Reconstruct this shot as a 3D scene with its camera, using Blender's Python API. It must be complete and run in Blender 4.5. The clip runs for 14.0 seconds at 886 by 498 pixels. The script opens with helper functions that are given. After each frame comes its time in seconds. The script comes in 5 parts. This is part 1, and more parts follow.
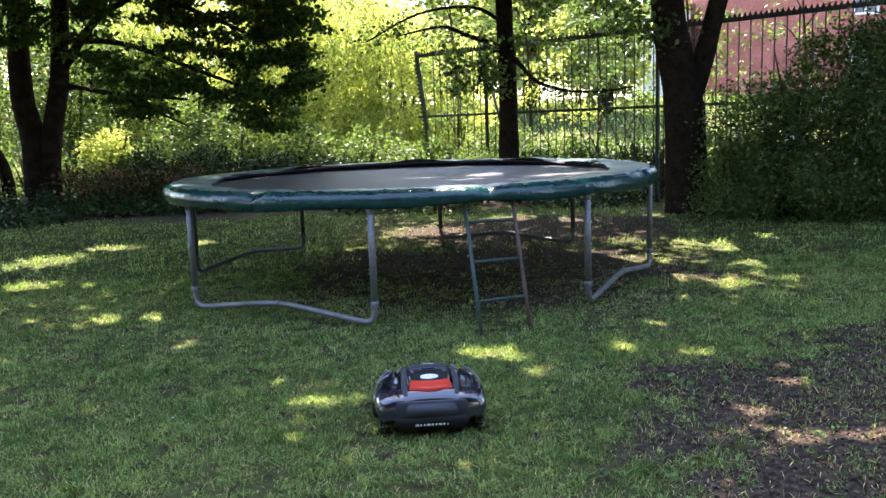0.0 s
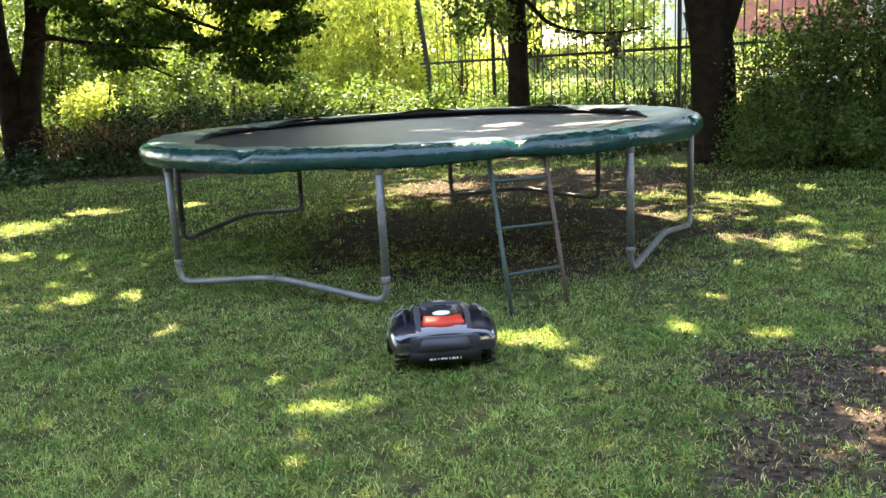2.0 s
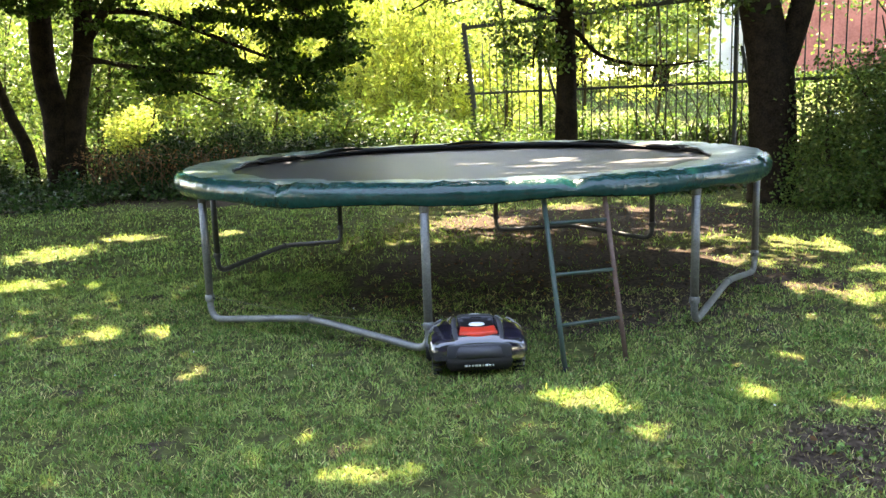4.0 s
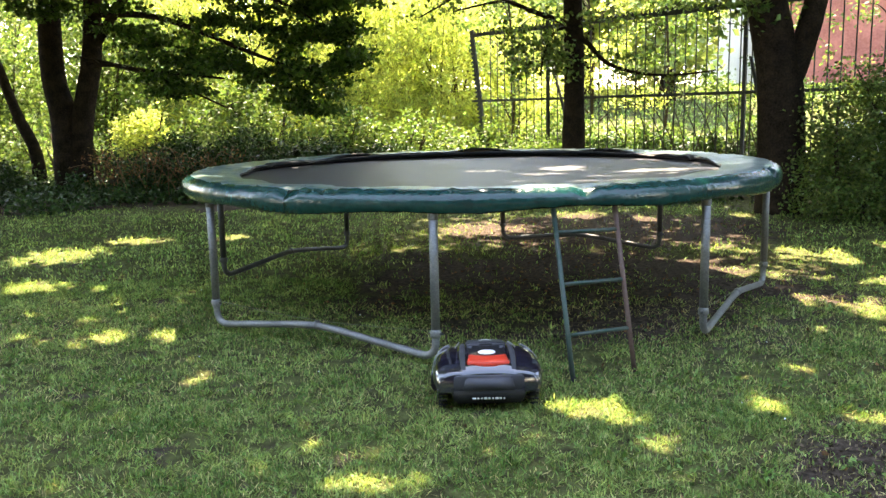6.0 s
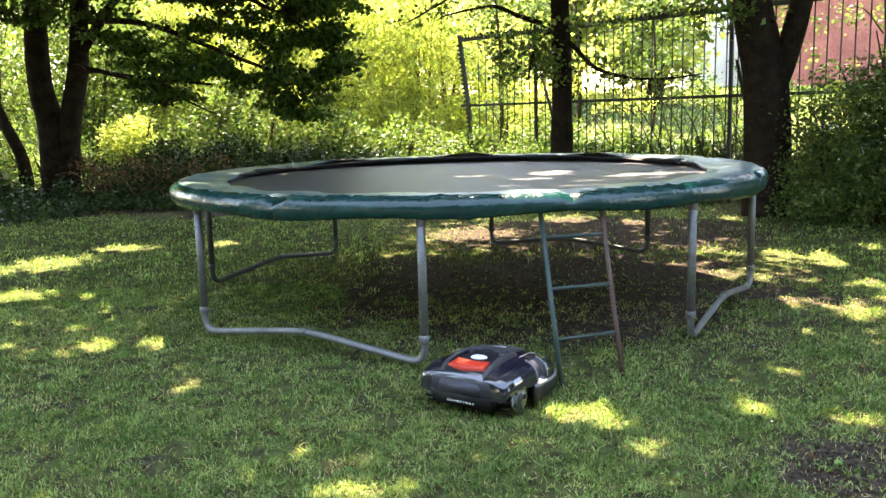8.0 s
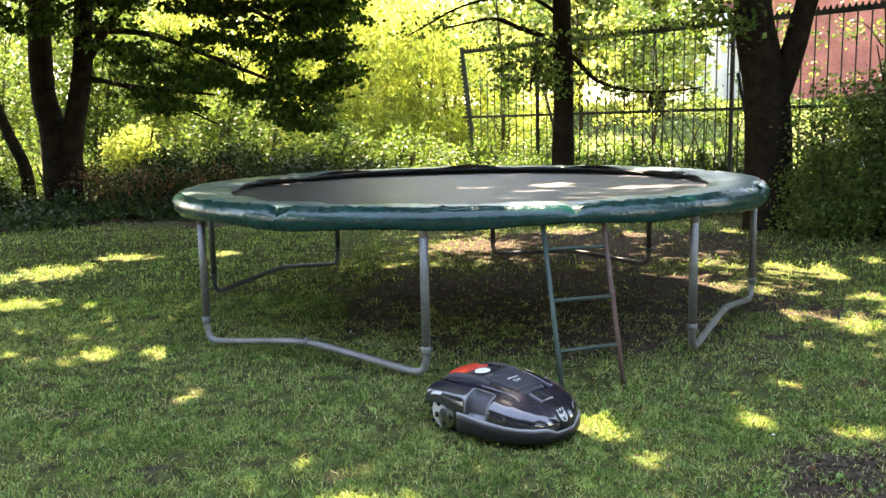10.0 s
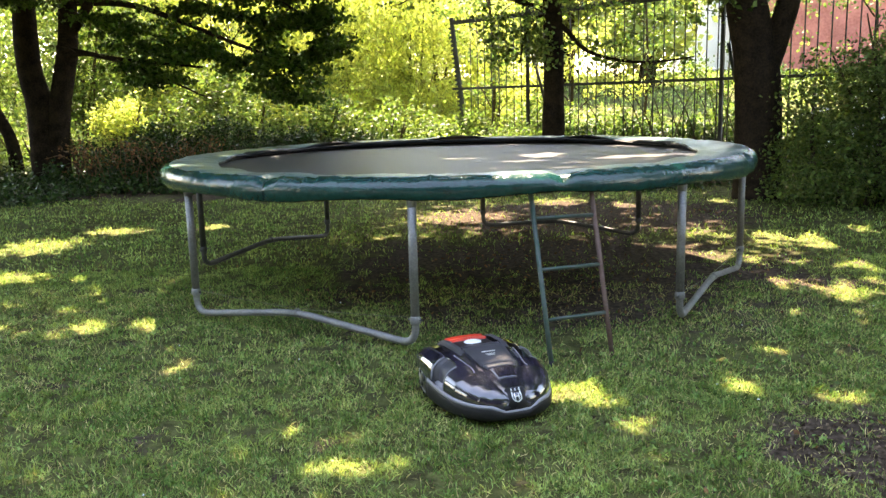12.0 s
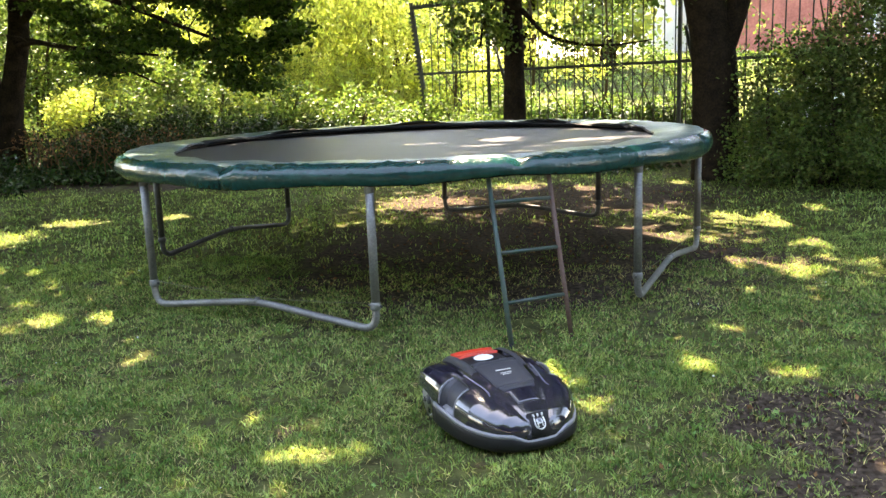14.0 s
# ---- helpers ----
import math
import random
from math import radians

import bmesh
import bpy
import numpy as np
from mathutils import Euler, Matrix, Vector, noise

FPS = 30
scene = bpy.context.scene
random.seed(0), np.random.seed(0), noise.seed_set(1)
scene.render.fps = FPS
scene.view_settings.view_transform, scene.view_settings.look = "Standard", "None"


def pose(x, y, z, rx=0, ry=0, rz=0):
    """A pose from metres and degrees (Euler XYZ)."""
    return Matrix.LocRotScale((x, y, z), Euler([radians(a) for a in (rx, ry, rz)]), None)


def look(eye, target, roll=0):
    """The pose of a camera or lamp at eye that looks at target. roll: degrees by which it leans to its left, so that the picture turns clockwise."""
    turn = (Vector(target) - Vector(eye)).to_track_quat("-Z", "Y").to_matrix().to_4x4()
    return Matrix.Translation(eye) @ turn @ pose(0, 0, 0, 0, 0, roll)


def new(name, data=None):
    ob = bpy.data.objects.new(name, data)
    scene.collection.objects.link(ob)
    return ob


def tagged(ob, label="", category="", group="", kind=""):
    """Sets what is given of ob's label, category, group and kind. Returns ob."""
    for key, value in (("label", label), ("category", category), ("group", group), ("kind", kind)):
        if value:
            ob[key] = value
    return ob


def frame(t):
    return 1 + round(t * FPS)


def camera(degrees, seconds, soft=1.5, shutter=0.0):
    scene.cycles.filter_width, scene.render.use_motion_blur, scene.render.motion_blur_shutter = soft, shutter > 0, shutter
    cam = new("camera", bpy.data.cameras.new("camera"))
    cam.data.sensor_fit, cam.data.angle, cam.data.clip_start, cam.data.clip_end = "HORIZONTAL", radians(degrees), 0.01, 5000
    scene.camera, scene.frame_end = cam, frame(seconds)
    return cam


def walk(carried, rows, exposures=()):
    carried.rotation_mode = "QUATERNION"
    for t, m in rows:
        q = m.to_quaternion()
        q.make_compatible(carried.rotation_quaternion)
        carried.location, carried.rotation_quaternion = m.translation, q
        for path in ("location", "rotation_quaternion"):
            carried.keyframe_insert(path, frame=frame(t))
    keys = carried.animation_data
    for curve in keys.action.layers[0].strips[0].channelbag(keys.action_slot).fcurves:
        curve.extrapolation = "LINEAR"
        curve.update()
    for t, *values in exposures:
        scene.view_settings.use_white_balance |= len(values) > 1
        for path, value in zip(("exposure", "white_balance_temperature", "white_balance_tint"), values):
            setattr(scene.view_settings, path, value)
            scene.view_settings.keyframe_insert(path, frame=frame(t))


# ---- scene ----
cam = camera(55.9, 14.0)
# eye, target and roll of the hand-held camera
PATH = [
    (0, (0.045, -0.127, 1.588), (0.036, 1.851, 1.289), -2.1),
    (0.5, (0.004, 0.115, 1.598), (0.001, 2.092, 1.294), -1.5),
    (1, (0.011, 0.34, 1.605), (-0.038, 2.318, 1.313), 0.0),
    (1.5, (-0.028, 0.572, 1.558), (-0.084, 2.54, 1.208), -1.4),
    (2, (-0.101, 0.811, 1.544), (-0.114, 2.768, 1.13), -3.1),
    (2.5, (-0.107, 1.016, 1.534), (-0.115, 2.97, 1.11), -2.3),
    (3, (-0.099, 1.146, 1.547), (-0.167, 3.106, 1.154), -1.6),
    (3.5, (-0.141, 1.212, 1.559), (-0.24, 3.177, 1.2), -2.1),
    (6, (-0.194, 1.257, 1.564), (-0.304, 3.227, 1.236), -1.3),
    (6.5, (-0.194, 1.26, 1.566), (-0.308, 3.228, 1.23), -1.4),
    (7, (-0.191, 1.252, 1.567), (-0.302, 3.221, 1.234), -1.6),
    (7.5, (-0.188, 1.257, 1.568), (-0.291, 3.227, 1.24), -1.7),
    (8, (-0.181, 1.249, 1.576), (-0.267, 3.221, 1.257), -1.6),
    (10.5, (-0.194, 1.229, 1.582), (-0.279, 3.205, 1.29), -1.2),
    (11, (-0.183, 1.226, 1.568), (-0.26, 3.201, 1.261), -1.3),
    (11.5, (-0.18, 1.228, 1.565), (-0.254, 3.199, 1.236), -1.5),
    (12, (-0.169, 1.226, 1.558), (-0.238, 3.193, 1.202), -1.6),
    (12.5, (-0.156, 1.224, 1.557), (-0.212, 3.187, 1.177), -1.6),
    (13, (-0.138, 1.214, 1.549), (-0.175, 3.175, 1.161), -2.1),
    (13.5, (-0.135, 1.215, 1.547), (-0.149, 3.175, 1.152), -2.4),
    (14, (-0.124, 1.219, 1.551), (-0.114, 3.18, 1.16), -2.3),
]
EXPOSURES = [(0.0, 3.05, 6550, 22), (0.5, 2.75, 6750, 21), (1.0, 2.5, 7400, 17), (1.5, 3.35, 7900, 13), (2.0, 3.65, 8000, 13), (2.6, 3.8, 8100, 12), (3.5, 3.8, 8100, 13),
             (6.5, 3.7, 8100, 14), (8.2, 3.7, 8000, 14), (10.5, 3.65, 8500, 16), (14.0, 3.7, 8600, 16)]
walk(cam, [(t, look(eye, target, roll)) for t, eye, target, roll in PATH], EXPOSURES)

# ---- light: high sun behind the trees, clear sky ----
SUN_EL, SUN_AZ = radians(60), radians(-8)   # azimuth clockwise from +y
TO_SUN = Vector((math.sin(SUN_AZ) * math.cos(SUN_EL), math.cos(SUN_AZ) * math.cos(SUN_EL), math.sin(SUN_EL)))
world = bpy.data.worlds.new("sky")
scene.world = world
world.use_nodes = True
wn = world.node_tree.nodes
sky = wn.new("ShaderNodeTexSky")
sky.sky_type, sky.sun_disc = "NISHITA", False
sky.sun_elevation, sky.sun_rotation = SUN_EL, SUN_AZ
world.node_tree.links.new(sky.outputs[0], wn["Background"].inputs[0])
wn["Background"].inputs[1].default_value = 0.15
sun_data = bpy.data.lights.new("sun", "SUN")
sun_data.energy, sun_data.angle, sun_data.color = 4.0, radians(0.53), (1.0, 0.95, 0.86)
sun = new("sun", sun_data)
sun.matrix_world = look((0, 0, 30), Vector((0, 0, 30)) - TO_SUN)

# ---- materials ----
def material(name, colour, rough=0.6, metal=0.0, spread=0.25, scale=8.0, fine=60.0, bump=0.2, colour2=None, coat=0.0,
             translucent=0.0, per="", hue=0.0, distance=0.01, spec=0.4):
    """A procedural surface: two scales of noise between two tones, bump, optional light through it; per: vary by 'object' or 'island'."""
    m = bpy.data.materials.new(name)
    m.use_nodes = True
    nt = m.node_tree
    n, ln = nt.nodes, nt.links
    bsdf, out = n["Principled BSDF"], n["Material Output"]
    co = n.new("ShaderNodeTexCoord")
    big, small = n.new("ShaderNodeTexNoise"), n.new("ShaderNodeTexNoise")
    big.inputs["Scale"].default_value, small.inputs["Scale"].default_value = scale, fine
    big.inputs["Detail"].default_value, small.inputs["Detail"].default_value = 4, 3
    for x in (big, small):
        ln.new(co.outputs["Object"], x.inputs["Vector"])
    addn = n.new("ShaderNodeMath"); addn.operation = "MULTIPLY_ADD"
    ln.new(small.outputs[0], addn.inputs[0]); addn.inputs[1].default_value = 0.5
    mul = n.new("ShaderNodeMath"); mul.operation = "MULTIPLY"
    ln.new(big.outputs[0], mul.inputs[0]); mul.inputs[1].default_value = 0.5
    ln.new(mul.outputs[0], addn.inputs[2])
    ramp = n.new("ShaderNodeValToRGB")
    ramp.color_ramp.elements[0].position, ramp.color_ramp.elements[1].position = 0.36, 0.64
    c = Vector(colour)
    c2 = Vector(colour2) if colour2 else c * (1 - spread)
    c1 = c if colour2 else c * (1 + spread)
    ramp.color_ramp.elements[0].color = (*c2, 1)
    ramp.color_ramp.elements[1].color = (*[min(1, v) for v in c1], 1)
    ln.new(addn.outputs[0], ramp.inputs[0])
    col = ramp.outputs[0]
    if per:
        src = n.new("ShaderNodeObjectInfo").outputs["Random"] if per == "object" else n.new("ShaderNodeNewGeometry").outputs["Random Per Island"]
        hs = n.new("ShaderNodeHueSaturation")
        mr = n.new("ShaderNodeMapRange"); mr.inputs[3].default_value, mr.inputs[4].default_value = 0.4, 1.65
        ln.new(src, mr.inputs[0]); ln.new(mr.outputs[0], hs.inputs["Value"])
        mh = n.new("ShaderNodeMapRange"); mh.inputs[3].default_value, mh.inputs[4].default_value = 0.5 - hue, 0.5 + hue
        frac = n.new("ShaderNodeMath"); frac.operation = "FRACT"
        m7 = n.new("ShaderNodeMath"); m7.operation = "MULTIPLY"; m7.inputs[1].default_value = 7.31
        ln.new(src, m7.inputs[0]); ln.new(m7.outputs[0], frac.inputs[0]); ln.new(frac.outputs[0], mh.inputs[0])
        ln.new(mh.outputs[0], hs.inputs["Hue"]); ln.new(col, hs.inputs["Color"])
        col = hs.outputs[0]
    ln.new(col, bsdf.inputs["Base Color"])
    bsdf.inputs["Roughness"].default_value, bsdf.inputs["Metallic"].default_value = rough, metal
    bsdf.inputs["Specular IOR Level"].default_value = spec
    bsdf.inputs["Coat Weight"].default_value = coat
    bsdf.inputs["Coat Roughness"].default_value = 0.06
    if bump:
        b = n.new("ShaderNodeBump"); b.inputs["Strength"].default_value = bump; b.inputs["Distance"].default_value = distance
        ln.new(addn.outputs[0], b.inputs["Height"]); ln.new(b.outputs[0], bsdf.inputs["Normal"])
    if translucent:
        tr = n.new("ShaderNodeBsdfTranslucent")
        gain = n.new("ShaderNodeMix"); gain.data_type = "RGBA"; gain.blend_type = "MULTIPLY"; gain.inputs[0].default_value = 1
        gain.inputs[7].default_value = (1.25, 1.3, 0.72, 1)
        ln.new(col, gain.inputs[6]); ln.new(gain.outputs[2], tr.inputs[0])
        mix = n.new("ShaderNodeMixShader"); mix.inputs[0].default_value = translucent
        ln.new(bsdf.outputs[0], mix.inputs[1]); ln.new(tr.outputs[0], mix.inputs[2]); ln.new(mix.outputs[0], out.inputs["Surface"])
    return m


LEAF_DARK = material("leaf_maple", (0.055, 0.1, 0.022), 0.45, spread=0.3, scale=1.5, bump=0, translucent=0.42, per="island", hue=0.02, spec=0.12)
# bright and far leaves: yellow-green raised in colour to carry the sunlight
LEAF_BRIGHT = material("leaf_sunlit_pale", (0.34, 0.38, 0.13), 0.5, spread=0.25, scale=1.0, bump=0, translucent=0.58, per="island", hue=0.025, spec=0.12)
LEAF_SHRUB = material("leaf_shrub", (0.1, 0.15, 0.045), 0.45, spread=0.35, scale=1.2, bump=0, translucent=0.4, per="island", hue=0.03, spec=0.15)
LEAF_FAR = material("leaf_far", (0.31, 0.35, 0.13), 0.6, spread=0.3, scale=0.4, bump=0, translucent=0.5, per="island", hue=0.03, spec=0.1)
BLADE = material("grass_blade", (0.36, 0.44, 0.16), 0.55, colour2=(0.085, 0.165, 0.042), scale=1.8, fine=10, bump=0, translucent=0.35, per="island", hue=0.035, spec=0.12)
CLOVER = material("clover_leaf", (0.12, 0.2, 0.06), 0.5, spread=0.3, scale=3, bump=0, translucent=0.3, per="island", hue=0.02, spec=0.12)
# very dark leaf: the shade of the undergrowth is put into its colour
LEAF_SHADED = material("leaf_shade_dark", (0.03, 0.06, 0.018), 0.4, spread=0.4, scale=1.5, bump=0, translucent=0.2, per="island", hue=0.03, spec=0.12)
STRAW = material("dry_blade", (0.46, 0.40, 0.2), 0.7, spread=0.25, bump=0, translucent=0.25, per="island", hue=0.01, spec=0.1)
CLOD = material("soil_crumb", (0.1, 0.072, 0.052), 0.95, spread=0.45, bump=0, per="island", hue=0.01, spec=0.03)
LITTER = material("dead_leaf", (0.2, 0.11, 0.05), 0.8, spread=0.4, bump=0, per="island", hue=0.02, spec=0.05)
BARK = material("bark", (0.042, 0.029, 0.02), 0.95, colour2=(0.012, 0.009, 0.007), scale=6, fine=38, bump=1.0, distance=0.03, spec=0.03)
TWIG = material("twig_bark", (0.06, 0.045, 0.03), 0.9, spread=0.3, scale=9, bump=0.4, spec=0.05)
BROWN_STEM = material("bramble_stem", (0.17, 0.105, 0.06), 0.85, spread=0.35, scale=9, bump=0.3, spec=0.08)
CORD = material("old_cord", (0.17, 0.18, 0.1), 0.8, spread=0.3, scale=20, bump=0.1)
FENCE = material("fence_steel", (0.04, 0.042, 0.038), 0.65, metal=0.2, spread=0.35, scale=6, bump=0.1)
STEEL = material("galvanised_steel", (0.25, 0.25, 0.245), 0.5, metal=0.5, colour2=(0.13, 0.13, 0.127), scale=7, fine=90, bump=0.1, distance=0.002)
# darker steel for bolts and for far legs, whose shade is in the colour
STEEL_DARK = material("shade_dark_steel", (0.06, 0.062, 0.062), 0.5, metal=0.5, spread=0.4, scale=9, bump=0.15, distance=0.002)
RUBBER = material("black_rubber", (0.016, 0.016, 0.017), 0.75, spread=0.3, scale=30, bump=0.1, distance=0.002, spec=0.2)
MAT = material("jumping_mat", (0.02, 0.02, 0.022), 0.5, spread=0.18, scale=1.4, fine=160, bump=0.2, distance=0.002, spec=0.3)
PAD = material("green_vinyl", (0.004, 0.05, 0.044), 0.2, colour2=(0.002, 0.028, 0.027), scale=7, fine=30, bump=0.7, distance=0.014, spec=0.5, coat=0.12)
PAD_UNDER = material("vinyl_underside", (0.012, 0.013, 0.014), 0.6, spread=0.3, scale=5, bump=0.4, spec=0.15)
# pale grey for the cover's top: fading plus sky sheen put into colour
PAD_FADED_SHEEN = material("faded_sheen_vinyl", (0.12, 0.16, 0.155), 0.3, colour2=(0.035, 0.085, 0.08), scale=4, fine=22, bump=0.6, distance=0.012)
GREEN_PAINT = material("green_paint", (0.012, 0.05, 0.036), 0.45, colour2=(0.05, 0.06, 0.055), scale=11, fine=45, bump=0.2, distance=0.002)
RUSTY = material("rusty_steel", (0.085, 0.042, 0.03), 0.7, colour2=(0.13, 0.085, 0.07), metal=0.2, scale=12, fine=60, bump=0.3, distance=0.002)
# the violet in this black stands for reflected blue sky
SHELL = material("black_gloss_shell", (0.017, 0.015, 0.027), 0.13, spread=0.3, scale=4, fine=180, bump=0.02, coat=1.0, distance=0.001, spec=0.9)
GREY_PLASTIC = material("grey_plastic", (0.045, 0.045, 0.056), 0.4, spread=0.12, scale=10, fine=200, bump=0.06, distance=0.001)
GREY_TRIM = material("light_grey_trim", (0.23, 0.23, 0.25), 0.42, spread=0.12, scale=10, fine=200, bump=0.05, distance=0.001)
LID = material("matt_grey_lid", (0.045, 0.045, 0.052), 0.6, spread=0.15, scale=10, fine=200, bump=0.06, distance=0.001, spec=0.3)
BLACK_PLASTIC = material("black_plastic", (0.014, 0.014, 0.016), 0.5, spread=0.25, scale=15, fine=150, bump=0.1, distance=0.001, spec=0.25)
RED = material("red_plastic", (0.62, 0.045, 0.022), 0.38, spread=0.08, scale=12, bump=0.04)
WHITE = material("white_plastic", (0.82, 0.83, 0.84), 0.35, spread=0.04, scale=12, bump=0.02)
HUB = material("pale_hub", (0.62, 0.62, 0.6), 0.5, spread=0.15, scale=18, bump=0.1)
BRICK = material("red_brick", (0.36, 0.13, 0.10), 0.85, spread=0.25, scale=1.2, fine=9, bump=0.5, spec=0.1)
PLASTER = material("white_render", (0.72, 0.72, 0.7), 0.8, spread=0.08, scale=2, bump=0.1)
ROOF = material("roof_tile", (0.2, 0.09, 0.07), 0.8, spread=0.3, scale=3, bump=0.5)
GLASS = material("window_glass", (0.03, 0.04, 0.05), 0.05, spread=0.2, scale=1, bump=0)
CREAM = material("bench_wood", (0.42, 0.3, 0.2), 0.75, spread=0.25, scale=6, bump=0.3)


def lawn_material():
    m = bpy.data.materials.new("lawn_soil")
    m.use_nodes = True
    n, ln = m.node_tree.nodes, m.node_tree.links
    bsdf = n["Principled BSDF"]
    co = n.new("ShaderNodeTexCoord")
    def noise_of(scale, detail=5):
        t = n.new("ShaderNodeTexNoise"); t.inputs["Scale"].default_value = scale; t.inputs["Detail"].default_value = detail
        ln.new(co.outputs["Object"], t.inputs["Vector"]); return t.outputs[0]
    def ramp(value, a, ca, b, cb):
        r = n.new("ShaderNodeValToRGB")
        r.color_ramp.elements[0].position, r.color_ramp.elements[1].position = a, b
        r.color_ramp.elements[0].color, r.color_ramp.elements[1].color = (*ca, 1), (*cb, 1)
        ln.new(value, r.inputs[0]); return r.outputs[0]
    grass = ramp(noise_of(9), 0.35, (0.045, 0.042, 0.019), 0.65, (0.11, 0.125, 0.042))
    soil = ramp(noise_of(23), 0.35, (0.026, 0.019, 0.014), 0.68, (0.105, 0.077, 0.058))
    at = n.new("ShaderNodeVertexColor"); at.layer_name = "bare"
    mixw = n.new("ShaderNodeMath"); mixw.operation = "MULTIPLY_ADD"
    ln.new(noise_of(5), mixw.inputs[0]); mixw.inputs[1].default_value = 0.9
    sub = n.new("ShaderNodeMath"); sub.operation = "SUBTRACT"; sub.inputs[1].default_value = 0.45
    ln.new(at.outputs[0], sub.inputs[0]); ln.new(sub.outputs[0], mixw.inputs[2])
    w = ramp(mixw.outputs[0], 0.3, (0, 0, 0), 0.6, (1, 1, 1))
    mix = n.new("ShaderNodeMix"); mix.data_type = "RGBA"
    ln.new(w, mix.inputs[0]); ln.new(grass, mix.inputs[6]); ln.new(soil, mix.inputs[7])
    ln.new(mix.outputs[2], bsdf.inputs["Base Color"])
    bsdf.inputs["Roughness"].default_value = 0.95
    bsdf.inputs["Specular IOR Level"].default_value = 0.05
    b = n.new("ShaderNodeBump"); b.inputs["Strength"].default_value = 1.0; b.inputs["Distance"].default_value = 0.05
    ln.new(noise_of(34, 8), b.inputs["Height"]); ln.new(b.outputs[0], bsdf.inputs["Normal"])
    return m


# ---- building helpers ----
def mesh_of(name, verts, faces, materials, smooth=False, index=None):
    me = bpy.data.meshes.new(name)
    me.from_pydata(verts, [], faces)
    for m in materials if isinstance(materials, (list, tuple)) else [materials]:
        me.materials.append(m)
    if smooth:
        me.shade_smooth()
    if index is not None:
        me.polygons.foreach_set("material_index", index)
    me.update()
    return me


def part(name, bm, mat, parent=None, label="", smooth=True):
    """Links a bmesh as one mesh object under a thing or a part."""
    me = bpy.data.meshes.new(name)
    bmesh.ops.recalc_face_normals(bm, faces=bm.faces)
    bm.to_mesh(me)
    bm.free()
    for m in mat if isinstance(mat, (list, tuple)) else [mat]:
        me.materials.append(m)
    if smooth:
        me.shade_smooth()
    ob = new(name, me)
    ob.parent = parent
    return tagged(ob, label)


def thing(name, label, category, group="", at=None, kind=""):
    ob = new(name)
    ob.empty_display_size = 0.1
    if at is not None:
        ob.matrix_basis = at
    return tagged(ob, label, category, group, kind)


def tube(points, radii, sides=10, closed=False, bm=None, caps=True):
    """A round tube along points."""
    bm = bm or bmesh.new()
    pts = [Vector(p) for p in points]
    k = len(pts)
    if not isinstance(radii, (list, tuple)):
        radii = [radii] * k
    rings, ref = [], None
    for i, p in enumerate(pts):
        a = pts[i - 1] if i > 0 or closed else p
        b = pts[(i + 1) % k] if i < k - 1 or closed else p
        d = (b - a).normalized()
        if ref is None:
            ref = d.orthogonal().normalized()
        ref = (ref - d * ref.dot(d)).normalized()
        s = d.cross(ref)
        rings.append([bm.verts.new(p + (ref * math.cos(q) + s * math.sin(q)) * radii[i]) for q in (2 * math.pi * j / sides for j in range(sides))])
    for i in range(k if closed else k - 1):
        r, q = rings[i], rings[(i + 1) % k]
        for j in range(sides):
            bm.faces.new((r[j], r[(j + 1) % sides], q[(j + 1) % sides], q[j]))
    if caps and not closed:
        bm.faces.new(rings[0][::-1]); bm.faces.new(rings[-1])
    return bm


def box(sx, sy, sz, at=(0, 0, 0), bevel=0.0, turn=None, bm=None):
    b2 = bmesh.new()
    bmesh.ops.create_cube(b2, size=1, matrix=Matrix.Diagonal((sx, sy, sz, 1)))
    if bevel:
        bmesh.ops.bevel(b2, geom=b2.edges[:], offset=bevel, segments=2, affect="EDGES")
    m = Matrix.Translation(at) @ (turn or Matrix.Identity(4))
    bmesh.ops.transform(b2, matrix=m, verts=b2.verts)
    if bm is None:
        return b2
    me = bpy.data.meshes.new("join"); b2.to_mesh(me); b2.free(); bm.from_mesh(me); bpy.data.meshes.remove(me)
    return bm


def smooth_path(points, steps=4):
    """Catmull-Rom through points."""
    p = [Vector(q) for q in points]
    p = [p[0] * 2 - p[1], *p, p[-1] * 2 - p[-2]]
    out = []
    for i in range(1, len(p) - 2):
        for s in range(steps):
            t = s / steps
            out.append(0.5 * (2 * p[i] + (p[i + 1] - p[i - 1]) * t + (2 * p[i - 1] - 5 * p[i] + 4 * p[i + 1] - p[i + 2]) * t * t + (3 * p[i] - p[i - 1] - 3 * p[i + 1] + p[i + 2]) * t ** 3))
    return out + [p[-2]]


rng = np.random.default_rng(7)


def leaf_mesh(name, centres, size, mat, droop=0.2, narrow=0.55, upright=0.0):
    """Folded diamond leaves, two triangles each, at the centres (n, 3)."""
    n = len(centres)
    d = rng.normal(size=(n, 3)); d[:, 2] = d[:, 2] * 0.7 - droop
    d /= np.linalg.norm(d, axis=1)[:, None]
    up = rng.normal(size=(n, 3)); up[:, 2] += 0.9 - upright
    side = np.cross(d, up); side /= np.linalg.norm(side, axis=1)[:, None] + 1e-9
    nor = np.cross(side, d)
    ln_ = size * rng.uniform(0.6, 1.4, n)[:, None]
    w = ln_ * narrow * 0.5
    v = np.empty((n, 4, 3))
    v[:, 0] = centres - d * ln_ * 0.5
    v[:, 1] = centres + side * w + nor * w * 0.35
    v[:, 2] = centres + d * ln_ * 0.5
    v[:, 3] = centres - side * w + nor * w * 0.35
    return quads(name, v, mat)


